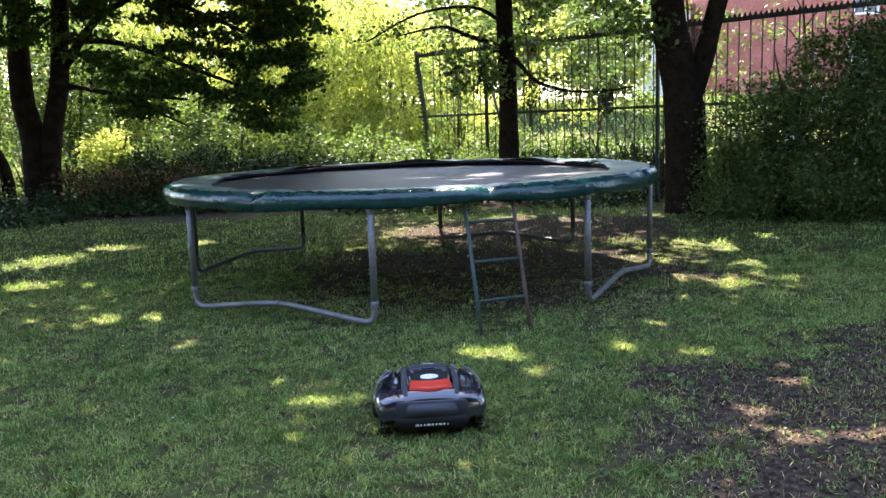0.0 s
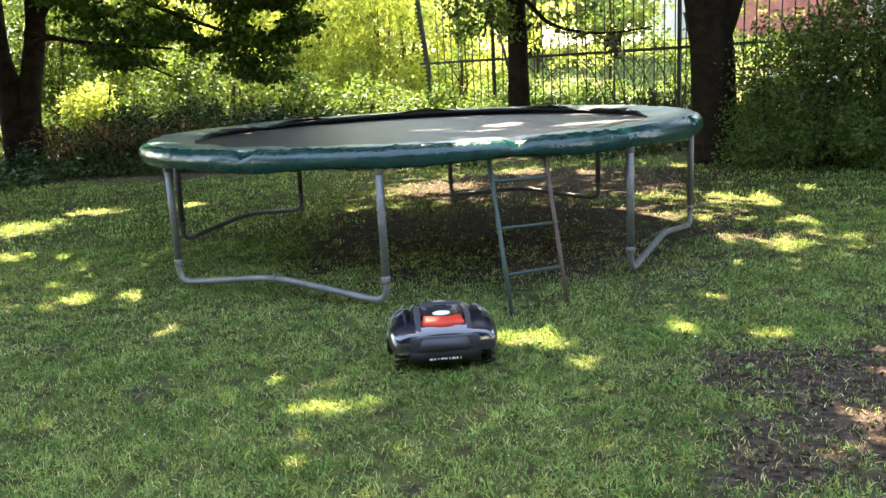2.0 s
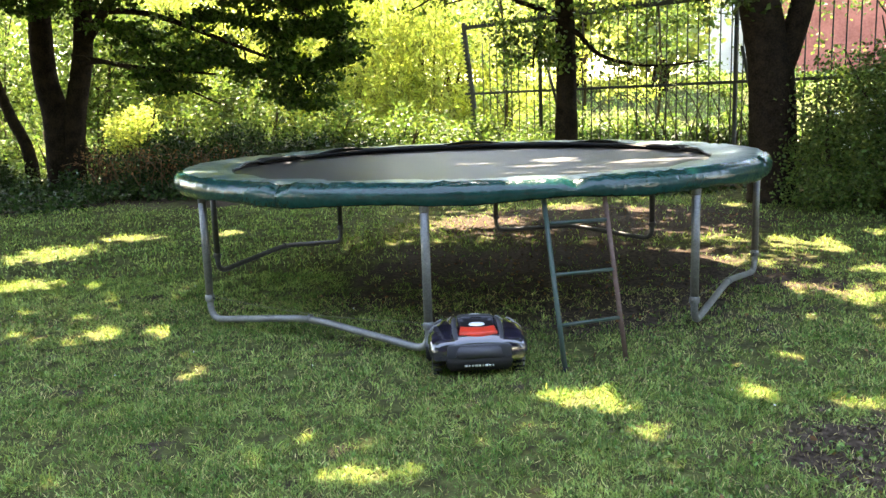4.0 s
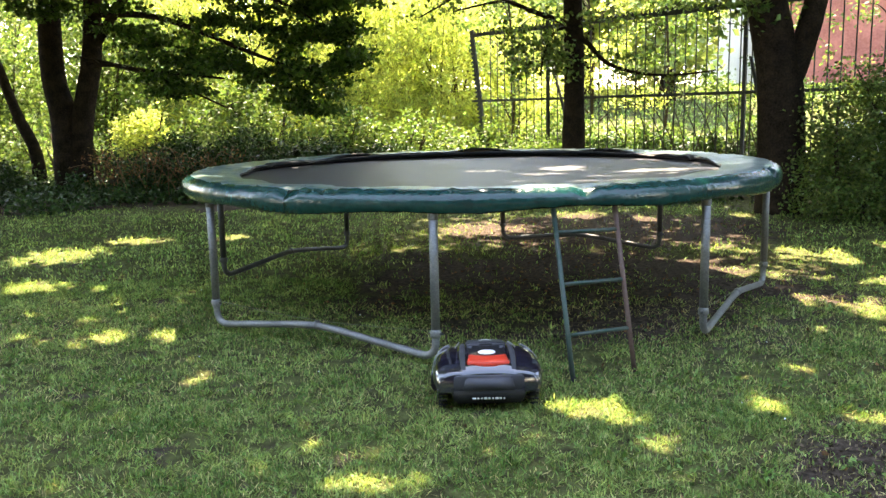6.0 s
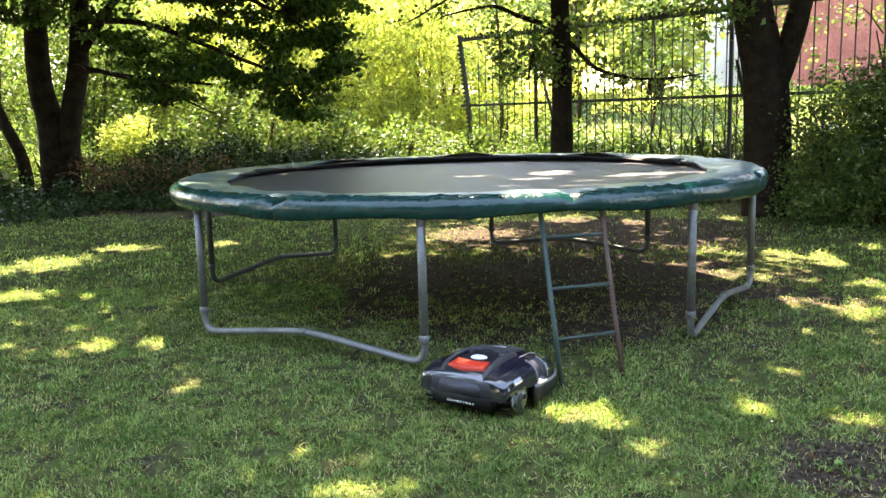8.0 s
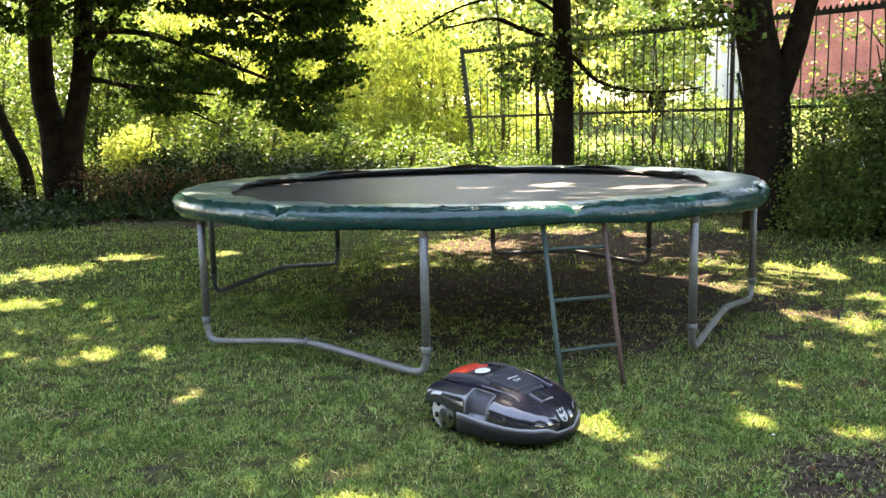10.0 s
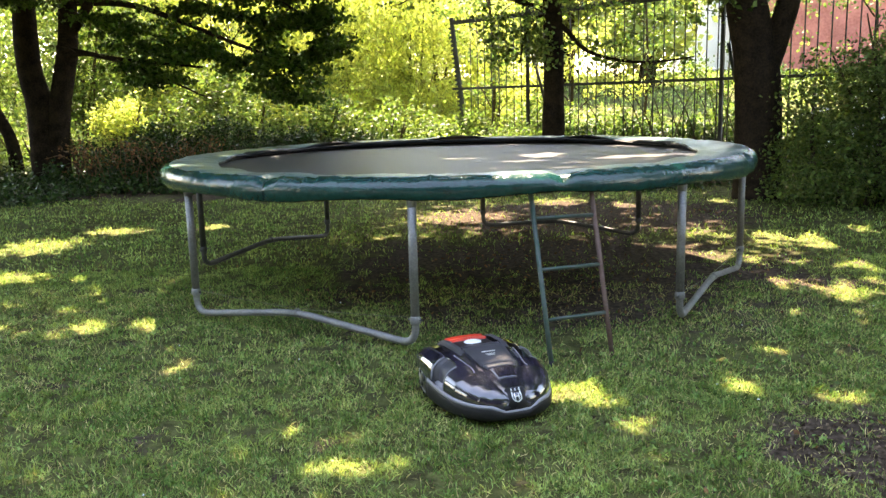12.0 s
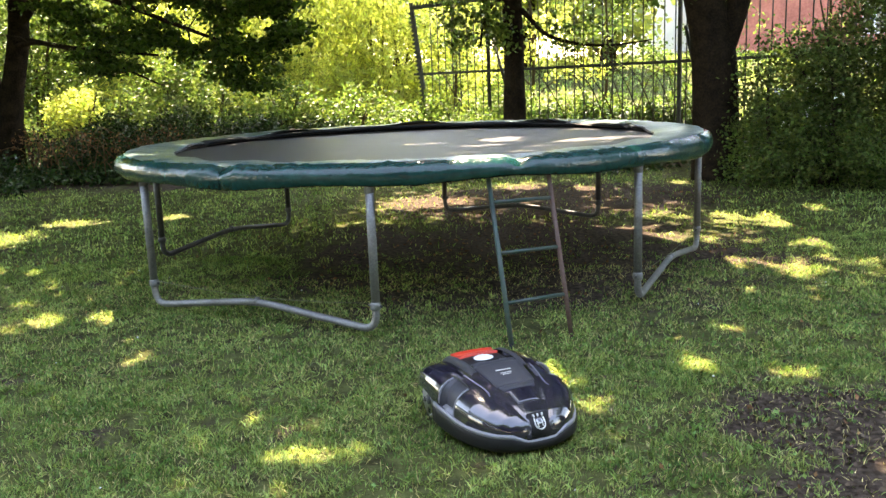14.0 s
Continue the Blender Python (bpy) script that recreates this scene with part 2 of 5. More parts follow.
def quads(name, v, mat):
    """A mesh of loose four-cornered pieces, each folded along its middle."""
    n = len(v)
    me = bpy.data.meshes.new(name)
    me.vertices.add(n * 4)
    me.vertices.foreach_set("co", v.reshape(-1).astype(np.float32))
    base = np.arange(n)[:, None] * 4
    loops = (base + np.array([[0, 1, 2, 0, 2, 3]])).reshape(-1)
    me.loops.add(n * 6)
    me.loops.foreach_set("vertex_index", loops.astype(np.int32))
    me.polygons.add(n * 2)
    me.polygons.foreach_set("loop_start", (np.arange(n * 2) * 3).astype(np.int32))
    me.materials.append(mat)
    me.update(calc_edges=True)
    me.validate()
    return me


def clumps(count, per, lo, hi, spread, flat=0.6, keep=None):
    """Leaf centres in clumps inside a box; keep(points) filters the clump centres."""
    lo, hi = np.array(lo), np.array(hi)
    c = rng.uniform(lo, hi, (count, 3))
    if keep is not None:
        c = c[keep(c)]
    p = np.repeat(c, per, 0) + rng.normal(size=(len(c) * per, 3)) * spread * np.array([1, 1, flat])
    return p


def blob_keep(centres):
    """Keep points inside any of the ellipsoids (x, y, z, rx, ry, rz)."""
    e = np.array(centres)
    def f(p):
        q = (p[:, None, :] - e[None, :, :3]) / e[None, :, 3:]
        return (np.sum(q * q, 2) < 1).any(1)
    return f


def foliage(name, centres, size, mat, parent, **kw):
    ob = new(name, leaf_mesh(name, centres, size, mat, **kw))
    ob.parent = parent
    return ob


# ---- ground ----
def smooth01(v):
    v = np.clip(v, 0, 1)
    return v * v * (3 - 2 * v)


def vnoise(x, y, f, seed):
    """Smooth value noise from 0 to 1."""
    x, y = np.asarray(x, float) * f, np.asarray(y, float) * f
    i, j = np.floor(x), np.floor(y)
    u, v = smooth01(x - i), smooth01(y - j)
    h = lambda a, b: np.mod(np.sin(a * 127.1 + b * 311.7 + seed * 17.3) * 43758.5453, 1.0)
    return (h(i, j) * (1 - u) + h(i + 1, j) * u) * (1 - v) + (h(i, j + 1) * (1 - u) + h(i + 1, j + 1) * u) * v


def bare(x, y):
    """How bare the soil is: the worn corner by the path, leaf litter under the trees, shade-dark soil under the
    trampoline.
    """
    worn = np.minimum(x - (0.5 + 0.2 * (y - 3)), 5.5 + 0.5 * (x - 1.5) - y) / 0.95
    litter = 1.25 - np.hypot((x - 1.3) / 2.9, (y - 11.9) / 1.9)
    wood = (y - 14.6 + 0.10 * np.abs(x) + 2.4 * (vnoise(x, y, 0.9, 4) - 0.5) + 1.2 * (vnoise(x, y, 3.1, 6) - 0.5)) / 2.4
    scuff = 0.6 - np.hypot((x - 0.95) / 0.55, (y - 4.4) / 0.35)
    # unseen ground behind the camera, made dark soil to cut bounced light
    worn = np.maximum(worn, np.minimum((1.3 - y) / 0.9, 1))
    field = (21.0 - y) / 1.5
    patch_ = 0.25 * np.sin(x * 3.1 + 1.3 * np.sin(y * 2.3)) * np.sin(y * 2.7 + 1.1 * np.sin(x * 1.9))
    # under the trampoline: some bare soil, widened to darken its shade
    under = 0.85 * smooth01(1.5 * (1.05 - np.hypot((x - 0.7) / 2.9, (y - 8.7) / 2.8)) + patch_)
    worn = worn + 0.9 * (vnoise(x, y, 2.1, 8) - 0.5) + 0.6 * (vnoise(x, y, 6.0, 9) - 0.5)
    thin = 0.5 * smooth01((0.45 * vnoise(x, y, 3.3, 1) + 0.55 * vnoise(x, y, 11.0, 2) - 0.64) / 0.12)
    under = np.maximum(under, thin)
    return np.maximum(np.maximum(smooth01(np.maximum(worn, scuff)), under), np.maximum(smooth01(litter * 1.2) * 0.8, smooth01(wood) * smooth01(field)))


def height(x, y):
    rise = 2.3 * smooth01((y - 19) / 21)
    lumps = 0.012 * np.sin(2.1 * x + 0.7) * np.sin(1.7 * y) + 0.03 * smooth01((y - 9) / 6)
    return rise + lumps


def grid_ground():
    xs = np.unique(np.concatenate([np.linspace(-700, -30, 12), np.linspace(-30, -7, 24), np.linspace(-7, 7, 113), np.linspace(7, 30, 24), np.linspace(30, 700, 12)]))
    ys = np.unique(np.concatenate([np.linspace(-500, -4, 12), np.linspace(-4, 2, 13), np.linspace(2, 15, 131), np.linspace(15, 45, 31), np.linspace(45, 900, 12)]))
    gx, gy = np.meshgrid(xs, ys)
    gz = height(gx, gy)
    w, h = len(xs), len(ys)
    verts = np.stack([gx, gy, gz], 2).reshape(-1, 3)
    i = np.arange((h - 1) * w).reshape(h - 1, w)[:, :-1].reshape(-1)
    faces = np.stack([i, i + 1, i + 1 + w, i + w], 1)
    me = mesh_of("ground", verts.tolist(), faces.tolist(), lawn_material(), True)
    at = me.color_attributes.new("bare", "FLOAT_COLOR", "POINT")
    b = bare(verts[:, 0], verts[:, 1])
    at.data.foreach_set("color", np.stack([b, b, b, np.ones_like(b)], 1).reshape(-1).astype(np.float32))
    return tagged(new("ground", me), "mown lawn with a worn patch of bare dark soil", "lawn", kind="structure")


grid_ground()


def blades(name, label, spots, length, width, mat, lean=0.5):
    n = len(spots)
    a = rng.uniform(0, 2 * math.pi, n)
    ln_ = length * rng.uniform(0.5, 1.5, n)
    tilt = np.abs(rng.normal(0, lean, n))
    d = np.stack([np.cos(a) * np.sin(tilt), np.sin(a) * np.sin(tilt), np.cos(tilt)], 1)
    s = np.stack([-np.sin(a), np.cos(a), np.zeros(n)], 1) * (width * rng.uniform(0.6, 1.3, n))[:, None]
    root = np.stack([spots[:, 0], spots[:, 1], height(spots[:, 0], spots[:, 1]) - 0.004], 1)
    v = np.empty((n, 4, 3))
    v[:, 0] = root
    v[:, 1] = root + d * (ln_ * 0.5)[:, None] + s
    v[:, 2] = root + d * ln_[:, None] * np.array([1.15, 1.15, 0.82])
    v[:, 3] = root + d * (ln_ * 0.5)[:, None] - s
    return tagged(new(name, quads(name, v, mat)), label, "grass", kind="stuff")


def spread_spots(y0, y1, per_m2, keep_bare=0.1, tuft=0.0):
    half = lambda y: 0.60 * (y + 0.4) + 0.5
    area = (half(y0) + half(y1)) * (y1 - y0)
    n = int(area * per_m2 * 1.3)
    y = rng.uniform(y0, y1, n)
    x = rng.uniform(-1, 1, n) * half(y1)
    ok = np.abs(x) < half(y)
    x, y = x[ok], y[ok]
    patchy = 0.45 * vnoise(x, y, 2.6, 11) + 0.55 * vnoise(x, y, 9.0, 12)
    # grass thins towards the trees, so dark soil deepens the shade there
    edge = 1 - smooth01((y - 12.4 + 3.0 * (vnoise(x, y, 0.8, 13) - 0.5) + 1.4 * (vnoise(x, y, 3.0, 14) - 0.5)) / 3.4) * smooth01((19.5 - y) / 1.0)
    dens = np.clip((patchy - 0.22) * 2.6, 0.2, 1) * (1 - (1 - keep_bare) * np.clip(bare(x, y) * 1.3, 0, 1)) * edge
    ok = rng.uniform(0, 1, len(x)) < dens
    return np.stack([x[ok], y[ok]], 1)


def tufts(spots, per, radius):
    """Several blades round each spot."""
    p = np.repeat(spots, per, 0)
    return p + rng.normal(size=p.shape) * radius


blades("grass", "short green lawn grass in patchy tufts", tufts(spread_spots(2.2, 5.6, 2100), 7, 0.014), 0.033, 0.0024, BLADE, 0.95)
blades("grass", "short green lawn grass in patchy tufts", tufts(spread_spots(5.6, 9.0, 900), 6, 0.02), 0.036, 0.0034, BLADE, 0.9)
blades("grass", "short green lawn grass in patchy tufts", spread_spots(9.0, 17.0, 900), 0.05, 0.007, BLADE, 0.8)
blades("grass", "sunlit meadow grass beyond the fence", spread_spots(20.0, 40.0, 60), 0.16, 0.03, BLADE, 0.6)
blades("grass", "taller tufts of lawn grass", tufts(spread_spots(2.2, 9.0, 22, 0.0), 16, 0.03), 0.062, 0.003, BLADE, 0.6)
weeds = spread_spots(2.2, 7.5, 420, 0.15)
wz = np.column_stack([weeds, height(weeds[:, 0], weeds[:, 1]) + rng.uniform(0.012, 0.035, len(weeds))])
tagged(new("clover", leaf_mesh("clover", wz, 0.017, CLOVER, 0.0, 0.9)), "small clover and weed leaves in the lawn", "weeds", kind="stuff")
dots = spread_spots(2.2, 8.5, 2.2, 0.0)
dz = np.column_stack([dots, height(dots[:, 0], dots[:, 1]) + 0.05])
tagged(new("daisies", leaf_mesh("daisies", dz, 0.011, WHITE, 0.0, 0.9)), "tiny white flowers scattered in the lawn", "flowers", kind="stuff")
scraps = spread_spots(2.2, 13.0, 40, 1.0)
scraps = scraps[rng.uniform(0, 1, len(scraps)) < 0.06 + np.clip(bare(scraps[:, 0], scraps[:, 1]) - 0.5, 0, 1) * 1.6]
sz = np.column_stack([scraps, height(scraps[:, 0], scraps[:, 1]) + 0.012])
tagged(new("dead_leaves", leaf_mesh("dead_leaves", np.repeat(sz, 3, 0) + rng.normal(size=(len(sz) * 3, 3)) * (0.12, 0.12, 0.002), 0.032, LITTER, 0.0, 0.6)), "dry brown leaf scraps on the soil", "leaves", kind="stuff")
crumbs = np.column_stack([rng.uniform(0.4, 3.4, 9000), rng.uniform(2.2, 6.0, 9000)])
crumbs = crumbs[rng.uniform(0, 1, 9000) < bare(crumbs[:, 0], crumbs[:, 1])]
cz = np.column_stack([crumbs, height(crumbs[:, 0], crumbs[:, 1]) + 0.004])
tagged(new("soil_crumbs", leaf_mesh("soil_crumbs", cz, 0.022, CLOD, 0.0, 0.9)), "crumbs of dry brown soil on the bare patch", "soil", kind="stuff")
rosettes = np.column_stack([rng.uniform(0.5, 3.2, 90), rng.uniform(2.4, 6.5, 90)])
rz = np.column_stack([rosettes, height(rosettes[:, 0], rosettes[:, 1]) + 0.015])
tagged(new("weeds", leaf_mesh("weeds", np.repeat(rz, 16, 0) + rng.normal(size=(1440, 3)) * (0.04, 0.04, 0.008), 0.03, CLOVER, -0.2, 0.5)), "leafy green weeds at the edge of the soil", "weeds", kind="stuff")
# low dark leaves laid over the wood floor to give its shadow zone
cover_leaves = clumps(6200, 12, (-16, 13.2, 0.02), (7, 20.0, 0.28), 0.12, 0.35, lambda c: (c[:, 1] > 15.4 - 0.12 * np.abs(c[:, 0] + 1) + 3.0 * (vnoise(c[:, 0], c[:, 1], 0.8, 21) - 0.5)) & (c[:, 2] < 0.05 + 0.11 * (c[:, 1] - 13.4)))
tagged(new("ground_cover", leaf_mesh("ground_cover", cover_leaves, 0.085, LEAF_SHADED, 0.0, 0.7)), "low undergrowth, leaves coloured dark for the shade under the trees", "undergrowth", kind="stuff")
blades("dry_grass", "scattered dry straw-coloured grass blades", spread_spots(2.2, 8.0, 2300, 0.5), 0.036, 0.0021, STRAW, 1.25)

# sunlit spots on the lawn, on the cover and on the mat: x, y, half width, half depth, height
GAPS_NEAR = [(0.30, 5.44, 0.17, 0.17, 0), (0.48, 5.32, 0.12, 0.16, 0), (0.59, 4.97, 0.12, 0.11, 0), (0.60, 5.00, 0.14, 0.12, 0), (-0.69, 4.59, 0.14, 0.12, 0), (-1.24, 4.74, 0.08, 0.08, 0),
             (-1.96, 6.00, 0.11, 0.2, 0), (-2.96, 6.94, 0.16, 0.2, 0), (-2.56, 7.01, 0.12, 0.2, 0), 
             (1.29, 5.52, 0.13, 0.14, 0), (1.60, 5.46, 0.09, 0.12, 0), (1.65, 6.09, 0.09, 0.13, 0), (1.27, 5.99, 0.10, 0.15, 0), (1.74, 5.34, 0.09, 0.09, 0), (2.03, 4.66, 0.14, 0.12, 0),
             (1.71, 3.81, 0.18, 0.15, 0), (2.08, 3.78, 0.17, 0.14, 0), (1.68, 4.2, 0.11, 0.1, 0), (1.4, 3.9, 0.08, 0.05, 0)]
GAPS_FAR = [(-5.16, 10.46, 0.62, 0.6, 0), (-4.50, 8.78, 0.3, 0.28, 0), (-4.64, 11.49, 0.48, 0.32, 0), (-3.34, 13.31, 0.42, 0.43, 0), (-3.12, 14.66, 0.55, 0.47, 0), (-2.25, 13.81, 0.35, 0.42, 0),
             (-3.44, 11.69, 0.23, 0.34, 0), (-0.26, 12.08, 0.7, 0.55, 0), (1.13, 13.33, 0.40, 0.39, 0), (2.31, 10.45, 0.25, 0.27, 0), (3.38, 13.01, 0.17, 0.28, 0), (1.94, 12.89, 0.31, 0.28, 0),
             (3.05, 10.12, 0.19, 0.32, 0), (3.45, 9.81, 0.36, 0.42, 0), (4.09, 10.46, 0.19, 0.29, 0), (3.27, 8.54, 0.18, 0.26, 0), (2.32, 7.93, 0.11, 0.25, 0), (2.67, 7.62, 0.2, 0.32, 0),
             (2.49, 8.98, 0.13, 0.22, 0), (4.06, 12.72, 0.20, 0.23, 0), (4.73, 11.71, 0.18, 0.29, 0), (-7.35, 18.2, 0.7, 0.5, 1.2)]
GAPS_TOP = [(0.2, 6.22, .28, .2, 1.1), (-0.23, 6.23, .09, .05, 1.1), (-2.44, 7.66, .2, .15, 1.1), (0.1, 7.68, .16, .1, 1.1), (0.62, 7.5, .3, .12, 1.1),
            (0.85, 7.15, .2, .1, 1.1), (1.25, 8.4, .5, .2, 1.1), (0.5, 9.0, .25, .3, 1.1), (-0.54, 7.19, .12, .08, 1.1), (1.7, 9.7, .5, .3, 1.1), (0.9, 8.0, .45, .1, 1.1), (0.3, 8.4, .25, .12, 1.1),
            (1.35, 7.6, .22, .09, 1.1), (1.75, 8.1, .2, .12, 1.1), (-0.3, 8.9, .3, .1, 1.1), (1.95, 7.6, .12, .12, 1.1)]


def in_gap(p):
    """True for leaves that stand between the sun and one of the sunlit spots."""
    hit = np.zeros(len(p), bool)
    s = np.array(TO_SUN)
    for x, y, a, b, z in GAPS_NEAR + GAPS_FAR + GAPS_TOP:
        q = p[:, :2] - s[None, :2] * ((p[:, 2] - z) / s[2])[:, None]
        wob = 1.1 + 0.85 * np.sin(q[:, 0] * 21 + y * 9) * np.sin(q[:, 1] * 17 + x * 7)
        hit |= ((q[:, 0] - x) / a) ** 2 + ((q[:, 1] - y) / b) ** 2 < wob
    return hit


# ---- trees ----
def limb(name, points, r0, r1, parent, sides=9, mat=BARK, rough=0.08):
    pts = smooth_path(points, 5)
    k = len(pts)
    radii = [(r0 + (r1 - r0) * i / (k - 1)) * (1 + rough * noise.noise(p * 1.7)) for i, p in enumerate(pts)]
    bm = tube(pts, radii, sides)
    return part(name, bm, mat, parent)


def twigs(points, count, reach, parent, r=0.012, droop=0.0):
    """Side twigs along a limb, joined as one part."""
    pts = smooth_path(points, 5)
    bm = bmesh.new()
    tips = []
    for _ in range(count):
        p = pts[random.randrange(len(pts) // 3, len(pts))]
        d = Vector((random.uniform(-1, 1), random.uniform(-1, 1), random.uniform(-0.6, 0.8) - droop)).normalized() * reach * random.uniform(0.4, 1)
        q = p + d * 0.5 + Vector((0, 0, random.uniform(-0.1, 0.1)))
        tube([p, q, p + d - Vector((0, 0, 0.08))], [r, r * 0.7, r * 0.3], 5, bm=bm)
        tips += [q, p + d]
    tagged(part("twig_spray", bm, TWIG, parent), kind="stuff")
    return np.array([tuple(t) for t in tips])


def roof_leaves(x0, x1, y0, y1, count=900, size=0.2):
    """High crown over the lawn, with holes where the sun comes through."""
    p = clumps(count, 34, (x0, y0, 6.3), (x1, y1, 9.6), 0.45, 0.5)
    # extra unseen clumps, added to keep stray sun off the trampoline
    p = np.concatenate([p, clumps(count // 3, 34, (-2.6, 9.4, 6.5), (1.9, 15.0, 8.5), 0.4, 0.5, blob_keep([(-0.75, 12.4, 7.5, 2.1, 2.5, 1.2)]))]) if x0 < 0 < x1 else p
    return p[~in_gap(p)]


def low_shade(count, lo, hi):
    """A lower layer of unseen boughs, added just above what the eye sees to deepen shade."""
    p = clumps(count, 34, lo, hi, 0.42, 0.4)
    return p[~in_gap(p)]


def left_tree():
    t = thing("tree", "dark twin-stemmed maple tree among undergrowth", "tree")
    limb("trunk", [(-8.42, 17.3, -0.1), (-8.42, 17.3, 0.7), (-8.42, 17.3, 1.6), (-8.55, 17.3, 2.4), (-8.5, 17.3, 3.75), (-8.3, 17.4, 6), (-8.6, 17.2, 8.5)], 0.30, 0.15, t, 14)
    limb("trunk", [(-8.2, 17.35, -0.1), (-8.18, 17.35, 0.7), (-8.03, 17.3, 1.6), (-7.76, 17.3, 2.7), (-7.6, 17.2, 3.75), (-7.2, 17.0, 6), (-6.6, 16.6, 8.5)], 0.24, 0.13, t, 14)
    limb("limb", [(-7.72, 17.3, 2.9), (-7.3, 17.1, 3.3), (-6.6, 16.8, 3.9), (-5.2, 16.2, 4.4)], 0.12, 0.04, t)
    tips = [twigs([(-7.8, 17.2, 2.5), (-7.3, 16.9, 2.55), (-6.4, 16.5, 2.4)], 6, 0.7, t)]
    limb("limb", [(-7.8, 17.2, 2.5), (-7.3, 16.9, 2.55), (-6.4, 16.5, 2.4), (-4.8, 16.0, 2.2)], 0.06, 0.02, t)
    for pts, r in (([(-7.6, 17.2, 3.5), (-6.0, 16.4, 3.3), (-4.2, 15.8, 2.6), (-2.9, 15.6, 2.1)], 0.07),
                   ([(-7.4, 17.1, 4.4), (-5.6, 16.0, 4.2), (-3.8, 15.5, 3.5), (-2.6, 15.4, 2.8)], 0.07),
                   ([(-7.9, 17.2, 2.7), (-6.2, 16.4, 2.3), (-4.8, 16.0, 1.7)], 0.05)):
        limb("limb", pts, r, 0.015, t, 7)
        twigs(pts, 16, 0.8, t)
    # layered hanging sprays
    sprays = []
    for k in range(150):
        u = random.random() ** 0.75
        sprays.append((-7.0 + 4.6 * u + random.uniform(-.3, .3), 16.6 - 1.0 * u + random.uniform(-.5, .5), random.uniform(2.1, 5.4) - 0.45 * u * u, random.uniform(.3, .75), random.uniform(.3, .6), random.uniform(.05, .13)))
    sprays += [(-5.6, 16.0, 2.0, .6, .5, .09), (-4.3, 15.8, 1.8, .6, .5, .1), (-3.2, 15.6, 1.6, .6, .5, .15), (-3.0, 15.6, 2.3, .6, .5, .25), (-2.75, 15.5, 2.9, .5, .5, .3), (-2.8, 15.5, 3.6, .5, .5, .3)]
    p = np.concatenate([clumps(60, 26, (-8.3, 15.2, 3.25), (-7.2, 16.2, 4.2), 0.1, 0.5), clumps(13000, 20, (-8.0, 14.6, 1.5), (-1.9, 17.6, 5.6), 0.11, 0.4, lambda c: blob_keep(sprays)(c) & (vnoise(c[:, 0] + c[:, 1] * .3, c[:, 2] * 1.6, 1.7, 31) > 0.3))])
    foliage("crown", p, 0.095, LEAF_DARK, t, droop=0.35, narrow=0.75)
    # unseen boughs, added to shade the back lawn on the left
    shade = clumps(430, 34, (-12, 15.8, 5.6), (-2.6, 21.5, 8.0), 0.45, 0.5)
    foliage("crown", shade[~in_gap(shade)], 0.22, LEAF_DARK, t, narrow=0.8)
    foliage("crown", low_shade(260, (-14, 9.8, 4.8), (-5.8, 12.5, 5.8)), 0.2, LEAF_DARK, t, narrow=0.8)
    foliage("crown", low_shade(820, (-12.5, 11.6, 4.9), (-2.3, 18.5, 6.0)), 0.2, LEAF_DARK, t, narrow=0.8)
    foliage("crown", roof_leaves(-11, -3.5, 6.2, 22, 700), 0.22, LEAF_DARK, t, narrow=0.8)
    return t


def middle_tree():
    t = thing("tree", "slender dark tree trunk with thin bare lower branches", "tree")
    limb("trunk", [(1.32, 16.2, -0.1), (1.32, 16.2, 0.9), (1.33, 16.2, 2.1), (1.3, 16.2, 3.3), (1.2, 16.0, 6), (0.6, 15.5, 9)], 0.21, 0.13, t, 14)
    a = [(1.3, 16.15, 2.95), (1.0, 16.05, 3.05), (0.55, 15.95, 3.2), (0.18, 15.9, 3.35), (-0.2, 15.9, 3.32), (-0.75, 15.8, 3.2)]
    b = [(1.36, 16.1, 2.8), (1.55, 16.0, 2.62), (1.87, 15.9, 2.28), (2.41, 15.8, 2.1), (3.0, 15.7, 2.06), (3.6, 15.6, 2.12)]
    c = [(1.28, 16.1, 2.9), (1.0, 16, 2.85), (0.8, 15.9, 2.5), (0.72, 15.9, 2.1)]
    d = [(1.3, 16.2, 3.4), (0.7, 16, 3.7), (-0.3, 15.8, 3.6), (-1.3, 15.6, 3.1)]
    tips = []
    for pts, r in ((a, 0.06), (b, 0.05), (c, 0.03), (d, 0.04)):
        limb("limb", pts, r, 0.012, t, 8)
        tips.append(twigs(pts, 12, 0.45, t, 0.008, 0.2))
    tips = np.concatenate(tips)
    p = np.repeat(tips, 9, 0) + rng.normal(size=(len(tips) * 9, 3)) * np.array([.12, .12, .08])
    more = np.concatenate([clumps(46, 24, (0.1, 15.5, 2.1), (1.2, 16.1, 3.0), 0.1, 0.6), clumps(60, 20, (1.5, 15.5, 2.3), (3.8, 16.3, 3.9), 0.1, 0.5)])
    foliage("crown", np.concatenate([p, more]), 0.08, LEAF_SHRUB, t, droop=0.4, narrow=0.75)
    foliage("crown", low_shade(250, (-5.2, 6.2, 5.6), (4.2, 11.5, 7.6)), 0.2, LEAF_DARK, t, narrow=0.8)
    foliage("crown", roof_leaves(-3.5, 2.2, 6.2, 20, 540), 0.22, LEAF_DARK, t, narrow=0.8)
    return t


